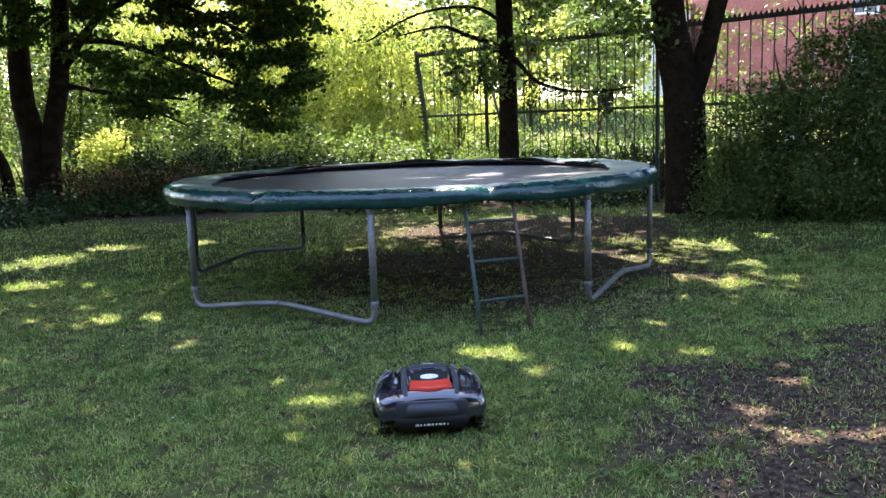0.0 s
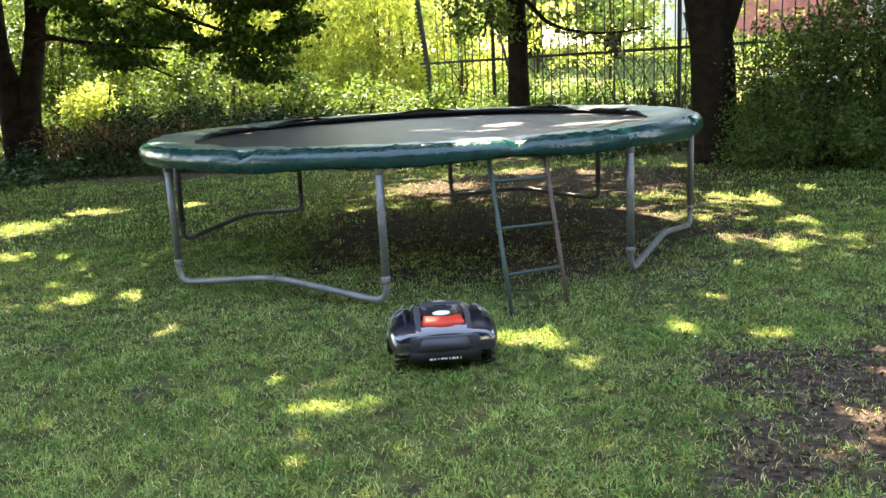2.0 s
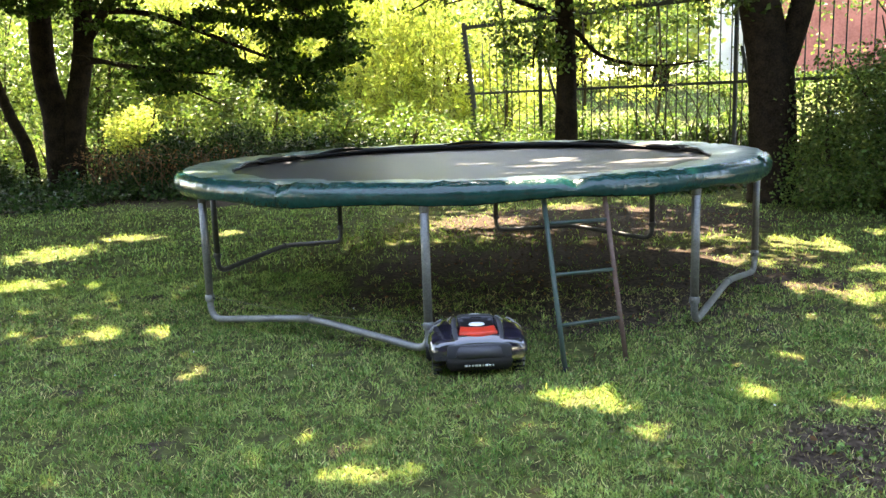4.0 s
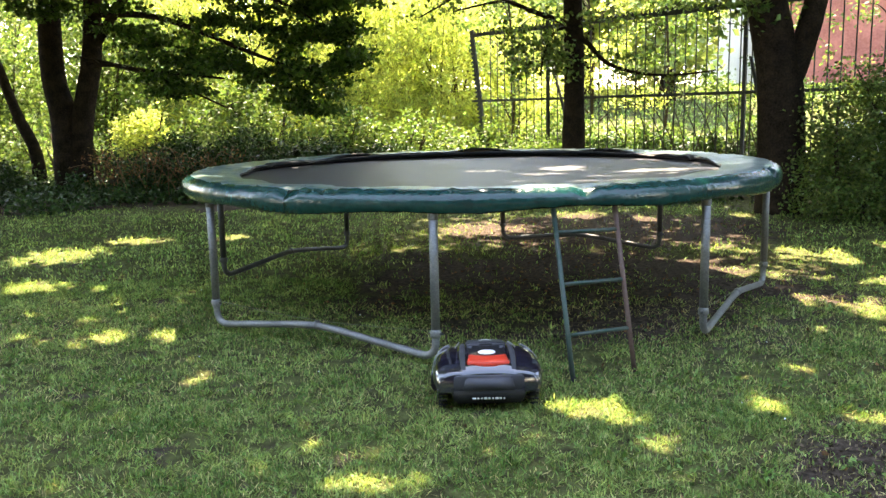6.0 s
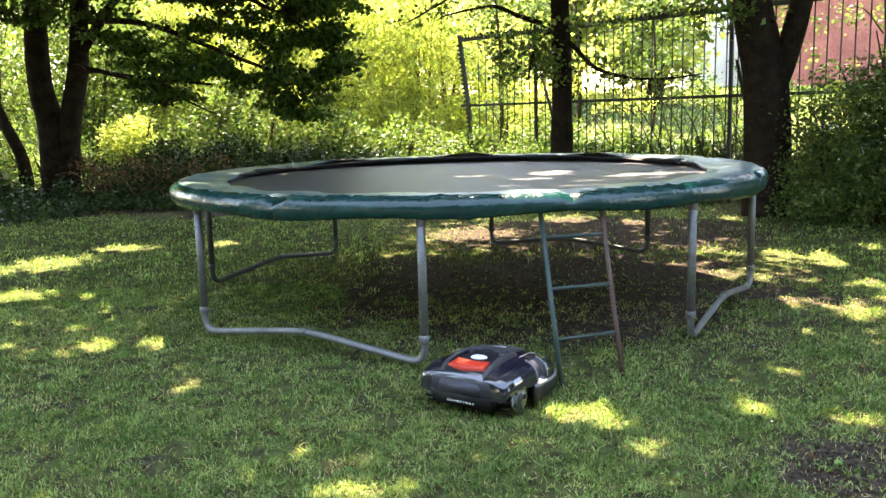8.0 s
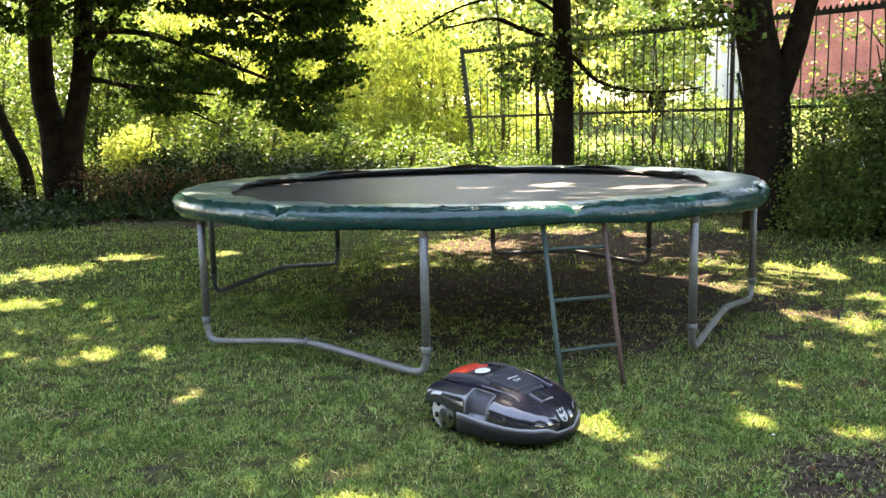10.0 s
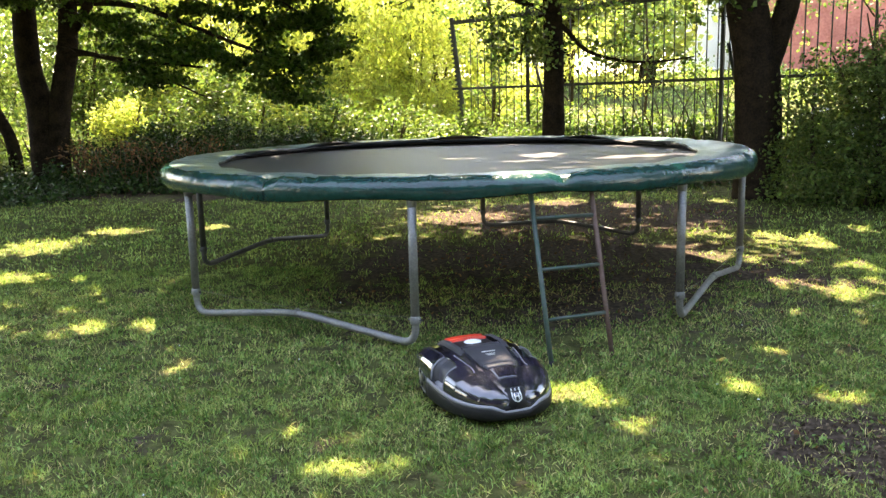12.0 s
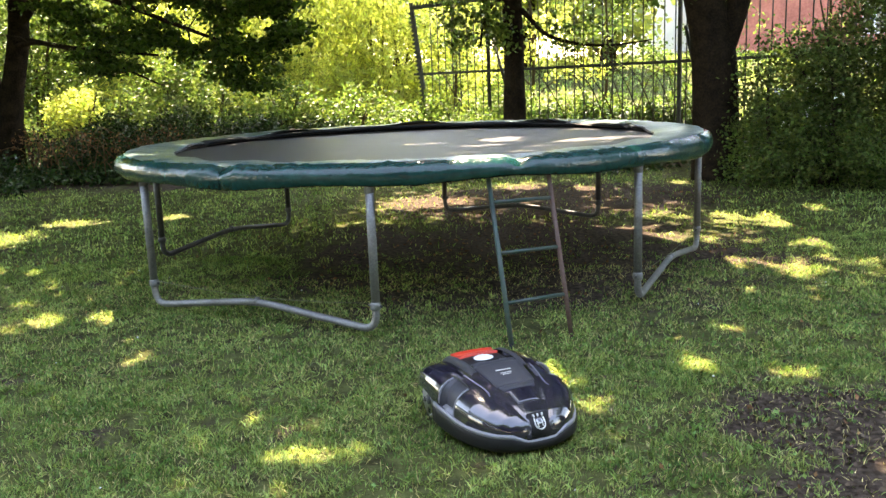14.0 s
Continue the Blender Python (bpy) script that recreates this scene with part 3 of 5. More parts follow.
def right_tree():
    t = thing("tree", "thick forked dark tree trunk beside a shrub", "tree")
    limb("trunk", [(3.95, 13.3, -0.15), (3.95, 13.3, 0.25), (3.93, 13.3, 0.8), (3.88, 13.3, 1.75), (3.74, 13.3, 2.5), (3.64, 13.3, 3.1), (3.3, 13.0, 5.5), (2.8, 12.5, 8)], 0.375, 0.2, t, 18)
    limb("limb", [(3.95, 13.3, 1.75), (4.08, 13.25, 2.1), (4.2, 13.2, 2.6), (4.35, 13.2, 3.2), (4.9, 13.0, 5.5), (5.4, 12.6, 8)], 0.17, 0.12, t, 12)
    a = [(3.75, 13.2, 2.75), (3.4, 13, 3.0), (3.0, 12.9, 3.0)]
    limb("limb", a, 0.05, 0.015, t, 8)
    tips = twigs(a, 10, 0.5, t, 0.008, 0.3)
    p = np.repeat(tips, 16, 0) + rng.normal(size=(len(tips) * 16, 3)) * 0.14
    foliage("crown", p, 0.1, LEAF_SHRUB, t, droop=0.4, narrow=0.75)
    # unseen boughs, added to shade the ground at the right back
    shade = clumps(260, 34, (2.4, 14.8, 5.6), (8.5, 19.5, 8.0), 0.45, 0.5)
    foliage("crown", shade[~in_gap(shade)], 0.22, LEAF_DARK, t, narrow=0.8)
    foliage("crown", low_shade(300, (3.2, 11.0, 4.6), (9.0, 16.0, 5.8)), 0.2, LEAF_DARK, t, narrow=0.8)
    foliage("crown", roof_leaves(2.2, 10, 6.0, 18, 660), 0.22, LEAF_DARK, t, narrow=0.8)
    return t


def shrub(label, blobs, lo, hi, count, per, size, mat, spread=0.16, stems=7, narrow=0.6):
    t = thing("shrub", label, "shrub")
    e = np.array(blobs)
    c = e[:, :3].mean(0)
    for i in range(stems):
        b = blobs[i % len(blobs)]
        x0, y0 = b[0] * 0.6 + c[0] * 0.4 + random.uniform(-.3, .3), b[1] * 0.7 + c[1] * 0.3 + random.uniform(-.2, .2)
        z0 = float(height(np.array(x0), np.array(y0)))
        top = Vector((b[0] + random.uniform(-.5, .5) * b[3], b[1], b[2] + b[5] * 0.6))
        part("stem", tube(smooth_path([(x0, y0, z0 - 0.05), (x0 * 0.6 + top.x * 0.4 + random.uniform(-.1, .1), y0, z0 + (top.z - z0) * 0.5), top], 3), [0.03] * 4 + [0.02, 0.015, 0.008], 6), TWIG, t)
    airy = lambda p: blob_keep(blobs)(p) & (0.6 * vnoise(p[:, 0] + 0.4 * p[:, 1], p[:, 2], 1.3, 33) + 0.4 * vnoise(p[:, 0], p[:, 2] + p[:, 1], 3.1, 34) > 0.36)
    foliage("leaves", clumps(int(count * 1.25), per, lo, hi, spread, 0.7, airy), size, mat, t, narrow=narrow, droop=0.9 if narrow < 0.5 else 0.2)
    return t


left_tree()
middle_tree()
right_tree()
sapling = thing("tree", "thin leaning sapling behind the undergrowth", "tree")
limb("trunk", [(-9.5, 18.2, 0), (-9.55, 18.2, 0.9), (-9.85, 18.2, 1.65), (-10.25, 18.2, 2.93), (-10.8, 18.2, 4.6)], 0.15, 0.07, sapling)

flowering = shrub("dense dark green flowering shrub beside the thick trunk", [(5.0, 12.6, .7, 1.1, 1.0, .9), (5.15, 12.5, 1.5, .8, .8, .6), (5.75, 12.3, 2.1, .75, .8, .6), (5.0, 12.5, 2.3, .35, .4, .3), (4.5, 12.6, 1.9, .25, .3, .3), (4.3, 12.7, 1.35, .3, .35, .4), (6.7, 12.2, 2.7, .8, .7, .5), (6.6, 12, 1.3, 1.2, 1.2, 1.5), (4.6, 12.3, .35, .9, .7, .4), (6.0, 11.6, .5, 1.3, .6, .5)],
      (3.8, 11, 0), (8, 13.7, 3.2), 6800, 22, 0.06, LEAF_SHRUB, 0.11, 12)
foliage("blossom", clumps(90, 9, (4.0, 11.3, 0.6), (6.2, 12.2, 2.6), 0.05, 0.6, blob_keep([(4.7, 11.9, 1.1, .6, .4, .6), (5.6, 11.7, 1.6, .7, .4, .9)])), 0.022, WHITE, flowering, narrow=0.9)
wild = thing("bush", "thin bare arching stems by the fence", "bush")
for k in range(16):
    x, y = 2.6 + 0.16 * k + random.uniform(-.1, .1), 16.6 + random.uniform(-.3, .3)
    q = random.uniform(-.9, .9)
    limb("stem", [(x, y, 0), (x + q * .25, y, .8), (x + q * .7, y, 1.5), (x + q * 1.3, y, 1.75 + random.uniform(-.2, .4))], 0.014, 0.005, wild, 5, TWIG)
foliage("leaves", clumps(70, 12, (2.6, 16.3, 0.5), (5.2, 17.0, 1.8), 0.16, 0.7), 0.08, LEAF_SHRUB, wild)
# these shrubs carry their shade in the dark leaf colour
for x, y, w, h in ((1.9, 17.6, .7, .62), (2.8, 17.3, .75, .7), (3.7, 17.0, .7, .66), (4.5, 16.9, .7, .75)):
    shrub("shrub at the foot of the fence, leaves coloured dark for shade", [(x, y, h * .5, w, .5, h * .7), (x + .2, y + .1, h * 1.0, w * .55, .4, h * .55)], (x - w, y - .6, 0), (x + w, y + .7, h * 1.7), 620, 16, 0.075, LEAF_SHADED, 0.12, 8)
thicket = thing("bush", "tangle of bare brown bramble stems under the trees", "bush")
for k in range(26):
    x, y = -7.4 + 0.1 * k + random.uniform(-.15, .15), 16.6 + random.uniform(-.3, .3)
    q = random.uniform(-.9, .9)
    limb("stem", [(x, y, 0), (x + q * .2, y - .05, .4), (x + q * .6, y - .15, .75 + random.uniform(-.1, .25)), (x + q * 1.1, y - .25, .55 + random.uniform(-.3, .4))], 0.011, 0.004, thicket, 4, BROWN_STEM)
foliage("leaves", clumps(70, 12, (-7.6, 16.1, 0.2), (-4.6, 16.8, .9), 0.12, 0.7), 0.06, LITTER, thicket)
for k, (x, y, w, h) in enumerate([(-13.5, 19, 1.6, 1.3), (-11, 19.5, 1.5, 1.2), (-9.6, 18.6, 1.2, 1.0), (-7.0, 18.6, 1.3, 1.15), (-5.2, 18.8, 1.3, 1.25), (-3.6, 18.6, 1.2, 1.15), (-2.0, 18.9, 1.2, 1.05), (-0.6, 18.4, 1.0, .8), (0.6, 17.6, .8, .65), (2.4, 18.6, 1.0, .8), (3.3, 18.2, .9, .7), (4.2, 17.6, .9, .75), (4.9, 18.4, 1.0, .85), (6.4, 16.8, 1.0, .7), (1.2, 20.4, 1.0, 1.0)]):
    shrub("low leafy shrub in the undergrowth", [(x, y, h * .55, w, .8, h * .75), (x + .4, y + .3, h * .9, w * .7, .7, h * .6)], (x - w, y - .9, 0), (x + w + .4, y + 1.2, h * 1.8), 620, 20, 0.085, LEAF_SHRUB, 0.12, 6)
# dark leaf colour stands for the shaded band under the trees
for x, y, w, h in [(-13.2, 17.3, 1.2, .75), (-11.4, 17.2, 1.1, .7), (-9.9, 16.9, .9, .6), (-7.2, 16.9, 1.0, .7), (-6.0, 17.2, 1.1, .85), (-4.6, 17.3, 1.1, .9), (-3.2, 17.3, 1.0, .75), (-1.9, 17.3, 1.0, .65), (-0.6, 17.2, .8, .5)]:
    shrub("thicket at the foot of the trees, leaves coloured dark for shade", [(x, y, h * .4, w, .7, h * .7), (x - .3, y + .3, h * .8, w * .7, .6, h * .6)], (x - w, y - .8, 0), (x + w, y + .9, h * 1.5), 800, 18, 0.075, LEAF_SHADED, 0.11, 14)
# sunlight on this shrub is put into its pale leaf colour
shrub("shrub behind the twin stems, leaves coloured pale for sunlight", [(-7.45, 18.2, .85, .6, .55, .7), (-7.1, 18.3, 1.25, .5, .45, .5)], (-8.1, 17.5, 0), (-6.4, 18.9, 1.9), 520, 20, 0.085, LEAF_BRIGHT, 0.12, 6)
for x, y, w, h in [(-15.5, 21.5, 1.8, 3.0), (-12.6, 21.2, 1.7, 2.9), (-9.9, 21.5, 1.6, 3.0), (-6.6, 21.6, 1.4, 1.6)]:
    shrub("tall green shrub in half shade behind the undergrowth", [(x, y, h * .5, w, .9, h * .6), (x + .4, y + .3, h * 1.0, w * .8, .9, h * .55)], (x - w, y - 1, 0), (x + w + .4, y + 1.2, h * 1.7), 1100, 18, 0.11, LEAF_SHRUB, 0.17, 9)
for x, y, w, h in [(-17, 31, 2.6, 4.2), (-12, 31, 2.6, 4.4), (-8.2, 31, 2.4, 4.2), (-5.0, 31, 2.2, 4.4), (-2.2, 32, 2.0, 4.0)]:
    shrub("tall willow shrub, leaves coloured by how sunlit it stands", [(x, y, h * .5, w, 1.4, h * .6), (x + .5, y + .4, h * 1.05, w * .9, 1.3, h * .55), (x - .6, y, h * 1.5, w * .7, 1.1, h * .4)], (x - w, y - 1.4, 0), (x + w + .5, y + 1.7, h * 2.0), 1500, 16, 0.2, LEAF_FAR, 0.32, 9, 0.45)
# leftmost two take darker leaves for less sun, the others sun-pale ones
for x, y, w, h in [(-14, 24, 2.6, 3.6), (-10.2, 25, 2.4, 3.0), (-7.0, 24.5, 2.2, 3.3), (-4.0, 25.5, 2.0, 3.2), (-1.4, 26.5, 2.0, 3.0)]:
    shrub("tall willow shrub, leaves coloured by how sunlit it stands", [(x, y, h * .5, w, 1.4, h * .6), (x + .5, y + .4, h * 1.05, w * .9, 1.3, h * .55), (x - .6, y, h * 1.5, w * .7, 1.1, h * .4)], (x - w, y - 1.4, 0), (x + w + .5, y + 1.7, h * 2.0), 1700, 20, 0.2, LEAF_SHRUB if x < -9 else LEAF_BRIGHT, 0.24, 9, 0.24)
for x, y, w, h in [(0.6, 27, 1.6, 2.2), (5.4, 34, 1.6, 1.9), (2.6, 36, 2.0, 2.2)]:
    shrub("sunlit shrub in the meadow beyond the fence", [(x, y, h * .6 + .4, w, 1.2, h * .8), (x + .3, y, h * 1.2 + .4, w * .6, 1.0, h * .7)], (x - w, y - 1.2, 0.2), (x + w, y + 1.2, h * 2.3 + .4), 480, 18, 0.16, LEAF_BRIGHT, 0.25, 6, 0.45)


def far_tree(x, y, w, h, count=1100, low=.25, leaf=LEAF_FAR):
    t = thing("tree", "leafy tree of the backdrop and of the unseen added ring", "tree", "trees at the edge")
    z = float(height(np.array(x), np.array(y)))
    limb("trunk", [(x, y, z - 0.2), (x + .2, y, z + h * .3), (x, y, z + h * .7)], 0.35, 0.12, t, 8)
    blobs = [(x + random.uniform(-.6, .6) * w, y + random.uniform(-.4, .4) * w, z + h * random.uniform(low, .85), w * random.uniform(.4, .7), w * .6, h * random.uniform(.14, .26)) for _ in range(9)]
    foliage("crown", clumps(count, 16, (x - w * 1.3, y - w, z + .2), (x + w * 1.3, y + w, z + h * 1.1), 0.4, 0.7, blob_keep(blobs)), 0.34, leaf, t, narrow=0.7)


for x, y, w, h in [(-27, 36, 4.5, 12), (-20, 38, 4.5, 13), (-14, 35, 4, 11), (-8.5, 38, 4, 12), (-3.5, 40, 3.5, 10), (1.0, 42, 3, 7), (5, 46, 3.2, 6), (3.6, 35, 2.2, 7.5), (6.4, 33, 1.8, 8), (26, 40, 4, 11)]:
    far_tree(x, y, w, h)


# unseen ring of dark trees, added to block low sky and bounce
for x, y, w, h in [(-15, -5, 4.5, 9), (-8, -10, 4.5, 9.5), (-1, -13, 4.5, 9), (6, -11, 4.5, 9.5), (13, -6, 4.5, 9), (-17, 4, 4, 9), (16, 4, 4, 9), (15, 14, 4, 10), (-18, 13, 4, 10)]:
    far_tree(x, y, w, h * 1.2, 5200, .05, LEAF_DARK)


# two more unseen trees, added to shade the ground behind the camera
for x, y in ((-5, -9.5), (4.5, -9)):
    t = thing("tree", "broad unseen tree behind the camera, added to block sky light", "tree", "trees at the edge")
    limb("trunk", [(x, y, -0.2), (x + .1, y, 2.5), (x - .2, y, 5.5)], 0.3, 0.15, t, 10)
    foliage("crown", clumps(420, 30, (x - 5, y - 5, 4.0), (x + 5, y + 4.5, 7.5), 0.5, 0.5), 0.3, LEAF_DARK, t, narrow=0.8)


def airy_tree(x, y, h, w, low, leaf, count):
    """A thin young tree whose leaves hang in loose sprays."""
    t = thing("tree", "thin young tree with airy sunlit leaves beyond the fence", "tree", "young trees beyond the fence")
    z = float(height(np.array(x), np.array(y)))
    limb("trunk", [(x, y, z - .1), (x + .1, y, z + h * .4), (x - .1, y, z + h)], 0.05, 0.02, t, 7, TWIG)
    sprays = []
    for k in range(9):
        a = 2.4 * k
        z1 = z + low + (h - low) * (k + .5) / 9
        e = (x + w * math.cos(a) * random.uniform(.5, 1), y + .6 * w * math.sin(a), z1 + .3)
        limb("limb", [(x, y, z1 - .3), ((x + e[0]) / 2, (y + e[1]) / 2, z1 + .2), e], 0.02, 0.006, t, 5, TWIG)
        for _ in range(3):
            sprays.append((e[0] + random.uniform(-.5, .5), e[1] + random.uniform(-.4, .4), e[2] + random.uniform(-.5, .4), random.uniform(.25, .55), .4, random.uniform(.12, .3)))
    foliage("leaves", clumps(count, 14, (x - w - 1, y - w - 1, z + .3), (x + w + 1, y + w + 1, z + h + 1), .12, .6, blob_keep(sprays)), 0.095, leaf, t, droop=.4, narrow=.7)


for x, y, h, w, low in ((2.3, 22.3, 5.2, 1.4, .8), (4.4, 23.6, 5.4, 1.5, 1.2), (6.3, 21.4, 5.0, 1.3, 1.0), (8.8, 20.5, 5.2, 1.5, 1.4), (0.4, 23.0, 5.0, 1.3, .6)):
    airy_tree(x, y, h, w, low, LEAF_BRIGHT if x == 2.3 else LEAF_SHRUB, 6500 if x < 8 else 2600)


# ---- fence of tall steel bars ----
def fence():
    t = thing("fence", "tall dark steel bar fence with a toothed top rail", "fence")
    a, b = Vector((-0.5, 19.6, 0)), Vector((8.6, 10.8, 0))
    d = (b - a).normalized()
    yaw = math.atan2(d.y, d.x)
    turn = Matrix.Rotation(yaw, 4, "Z")
    L = (b - a).length
    for z in (0.42, 1.74, 3.12):
        part("rail", box(L, 0.05, 0.075 if z > 3 else 0.05, (a + b) / 2 + Vector((0, 0, z)), 0.006, turn), FENCE, t, smooth=False)
    for s in (0.02, 2.1, 6.22, 10.3):
        lean = Matrix.Rotation(radians(-8.5), 4, "Y") if s < 1 else Matrix.Identity(4)
        p = a + d * s
        part("post", box(0.09 if s < 1 else 0.06, 0.06, 3.3, p + (d * 0.22 if s < 1 else d * 0) + Vector((0, 0, 1.6)), 0.008, turn @ lean), FENCE, t, smooth=False)
    brace = tube([a + d * 2.2 + Vector((0, 0.05, 2.5)), a + d * 2.75 + Vector((0, -0.1, 0.7))], 0.03, 6)
    part("brace", brace, FENCE, t)
    part("brace", tube([a + d * 6.3 + Vector((0, -0.05, 2.3)), a + d * 6.75 + Vector((0, -0.15, 0.3))], 0.03, 6), FENCE, t)
    bar = tube([(0, 0, 0.35), (0, 0, 3.1)], 0.011, 6)
    me = None
    k = int(L / 0.2)
    for i in range(k):
        if i == 0 or i == 1:
            continue
        if me is None:
            ob = part("bar", bar, FENCE, t); me = ob.data
        else:
            ob = new("bar", me); ob.parent = t
        ob.matrix_basis = Matrix.Translation(a + d * (0.14 + i * 0.2))
    tooth = bmesh.new()
    for i in range(int(L / 0.09)):
        p = a + d * (i * 0.09) + Vector((0, 0, 3.145))
        v = [tooth.verts.new(p + q) for q in (d * -0.038, d * 0.038, d * 0.01 + Vector((0, 0, 0.085)), Vector((0, 0.03, 0)))]
        for f in ((0, 1, 2), (1, 3, 2), (3, 0, 2), (0, 3, 1)):
            tooth.faces.new([v[j] for j in f])
    tagged(part("toothed_strip", tooth, FENCE, t, smooth=False), kind="stuff")
    edge = bmesh.new()
    for i in range(int(2.7 / 0.09)):
        p = a + d * (0.22 + (1.2 - i * 0.09) * 0.15 - 0.04) + Vector((0, 0, 0.4 + i * 0.09))
        v = [edge.verts.new(p + q) for q in (Vector((0, 0, -0.038)), Vector((0, 0, 0.038)), d * -0.085, Vector((0, 0.03, 0)))]
        for f in ((0, 1, 2), (1, 3, 2), (3, 0, 2), (0, 3, 1)):
            edge.faces.new([v[j] for j in f])
    tagged(part("toothed_strip", edge, FENCE, t, smooth=False), kind="stuff")
    return t


fence()


# ---- building behind the meadow ----
def building():
    t = thing("house", "red brick building with white windows beyond the meadow", "house")
    x0, x1, y0, z0 = 12.5, 31.3, 38.5, 1.6
    win = [(x, z) for z in (2.9, 5.7) for x in (19.2, 22.4, 25.6, 28.8)]
    def wall_front():
        bm = bmesh.new()
        xs = sorted({x0, x1, *[w[0] - .6 for w in win], *[w[0] + .6 for w in win]})
        zs = sorted({z0, 8.2, *[w[1] for w in win], *[w[1] + 1.5 for w in win]})
        v = {(i, j, k): bm.verts.new((x, y0 + (-.15, .15)[k], z)) for i, x in enumerate(xs) for j, z in enumerate(zs) for k in (0, 1)}
        solid = lambda i, j: 0 <= i < len(xs) - 1 and 0 <= j < len(zs) - 1 and not any(abs((xs[i] + xs[i + 1]) / 2 - w[0]) < .6 and w[1] < (zs[j] + zs[j + 1]) / 2 < w[1] + 1.5 for w in win)
        for i in range(len(xs) - 1):
            for j in range(len(zs) - 1):
                if not solid(i, j):
                    continue
                for k in (0, 1):
                    bm.faces.new([v[i, j, k], v[i + 1, j, k], v[i + 1, j + 1, k], v[i, j + 1, k]])
                for (a, b), n in ((((i, j), (i + 1, j)), (i, j - 1)), (((i, j + 1), (i + 1, j + 1)), (i, j + 1)), (((i, j), (i, j + 1)), (i - 1, j)), (((i + 1, j), (i + 1, j + 1)), (i + 1, j))):
                    if not solid(*n):
                        bm.faces.new([v[(*a, 0)], v[(*b, 0)], v[(*b, 1)], v[(*a, 1)]])
        return bm
    part("wall", wall_front(), BRICK, t, smooth=False)
    part("wall", box(0.3, 9, 8.2 - z0, (x0 + .15, y0 + 4.66, (z0 + 8.2) / 2)), BRICK, t, smooth=False)
    part("wall", box(0.3, 9, 8.2 - z0, (x1 - .15, y0 + 4.66, (z0 + 8.2) / 2)), BRICK, t, smooth=False)
    part("roof", box(x1 - x0 + .8, 10, 0.4, ((x0 + x1) / 2, y0 + 4.4, 8.41), 0.05), ROOF, t, smooth=False)
    for x, z in win:
        w = part("window", box(1.1, 0.03, 1.4, (x, y0 + 0.06, z + .75)), GLASS, t, smooth=False)
        fr = bmesh.new()
        for dx in (-.55, 0, .55):
            box(0.09, 0.1, 1.5, (x + dx, y0 - .02, z + .75), bm=fr)
        for dz in (0.045, 1.455):
            box(1.2, 0.104, 0.09, (x, y0 - .02, z + dz), bm=fr)
        part("frame", fr, WHITE, w, smooth=False)
    return t


building()
annex = thing("shed", "white rendered low building beyond the meadow", "house")
part("wall", box(2.2, 4, 4.6, (11.0, 43, 4.2), 0.02), PLASTER, annex, smooth=False)
part("roof", box(2.6, 4.4, 0.25, (11.0, 43, 6.63), 0.03), ROOF, annex, smooth=False)

bench = thing("bench", "low wooden bench behind the fence", "bench")
part("seat", box(1.25, 0.35, 0.06, (3.75, 17.6, 0.62), 0.01, Matrix.Rotation(radians(-8), 4, "Z")), CREAM, bench, smooth=False)
for dx in (-.5, .5):
    part("leg", box(0.08, 0.3, 0.62, (3.75 + dx, 17.6 - dx * .14, 0.29), 0.01), CREAM, bench, smooth=False)


# ---- trampoline ----
CX, CY, RL = -0.285, 8.6, 2.42


def on_ring(deg, r, z):
    return Vector((CX + r * math.cos(radians(deg)), CY + r * math.sin(radians(deg)), z))


def bend(points, radius, steps=5):
    """Rounds the corners of a line."""
    p = [Vector(q) for q in points]
    out = [p[0]]
    for i in range(1, len(p) - 1):
        a, b = (p[i - 1] - p[i]), (p[i + 1] - p[i])
        r = min(radius, a.length * .49, b.length * .49)
        s, e = p[i] + a.normalized() * r, p[i] + b.normalized() * r
        for k in range(steps + 1):
            u = k / steps
            out.append(s * (1 - u) ** 2 + p[i] * 2 * u * (1 - u) + e * u * u)
    return out + [p[-1]]


def pad_shape(deg):
    """Sag of the lower hem and lift of the inner hem of the cover."""
    hem = 0.962 + 0.012 * math.sin(radians(deg * 4 + 40)) + 0.01 * math.sin(radians(deg * 13))
    back = max(0, math.sin(radians(deg))) ** 0.7 if math.sin(radians(deg)) > 0 else 0
    lift = 0.035 * back * (0.7 + 0.3 * math.sin(radians(deg * 9))) + 0.006 * math.sin(radians(deg * 17))
    return hem, lift


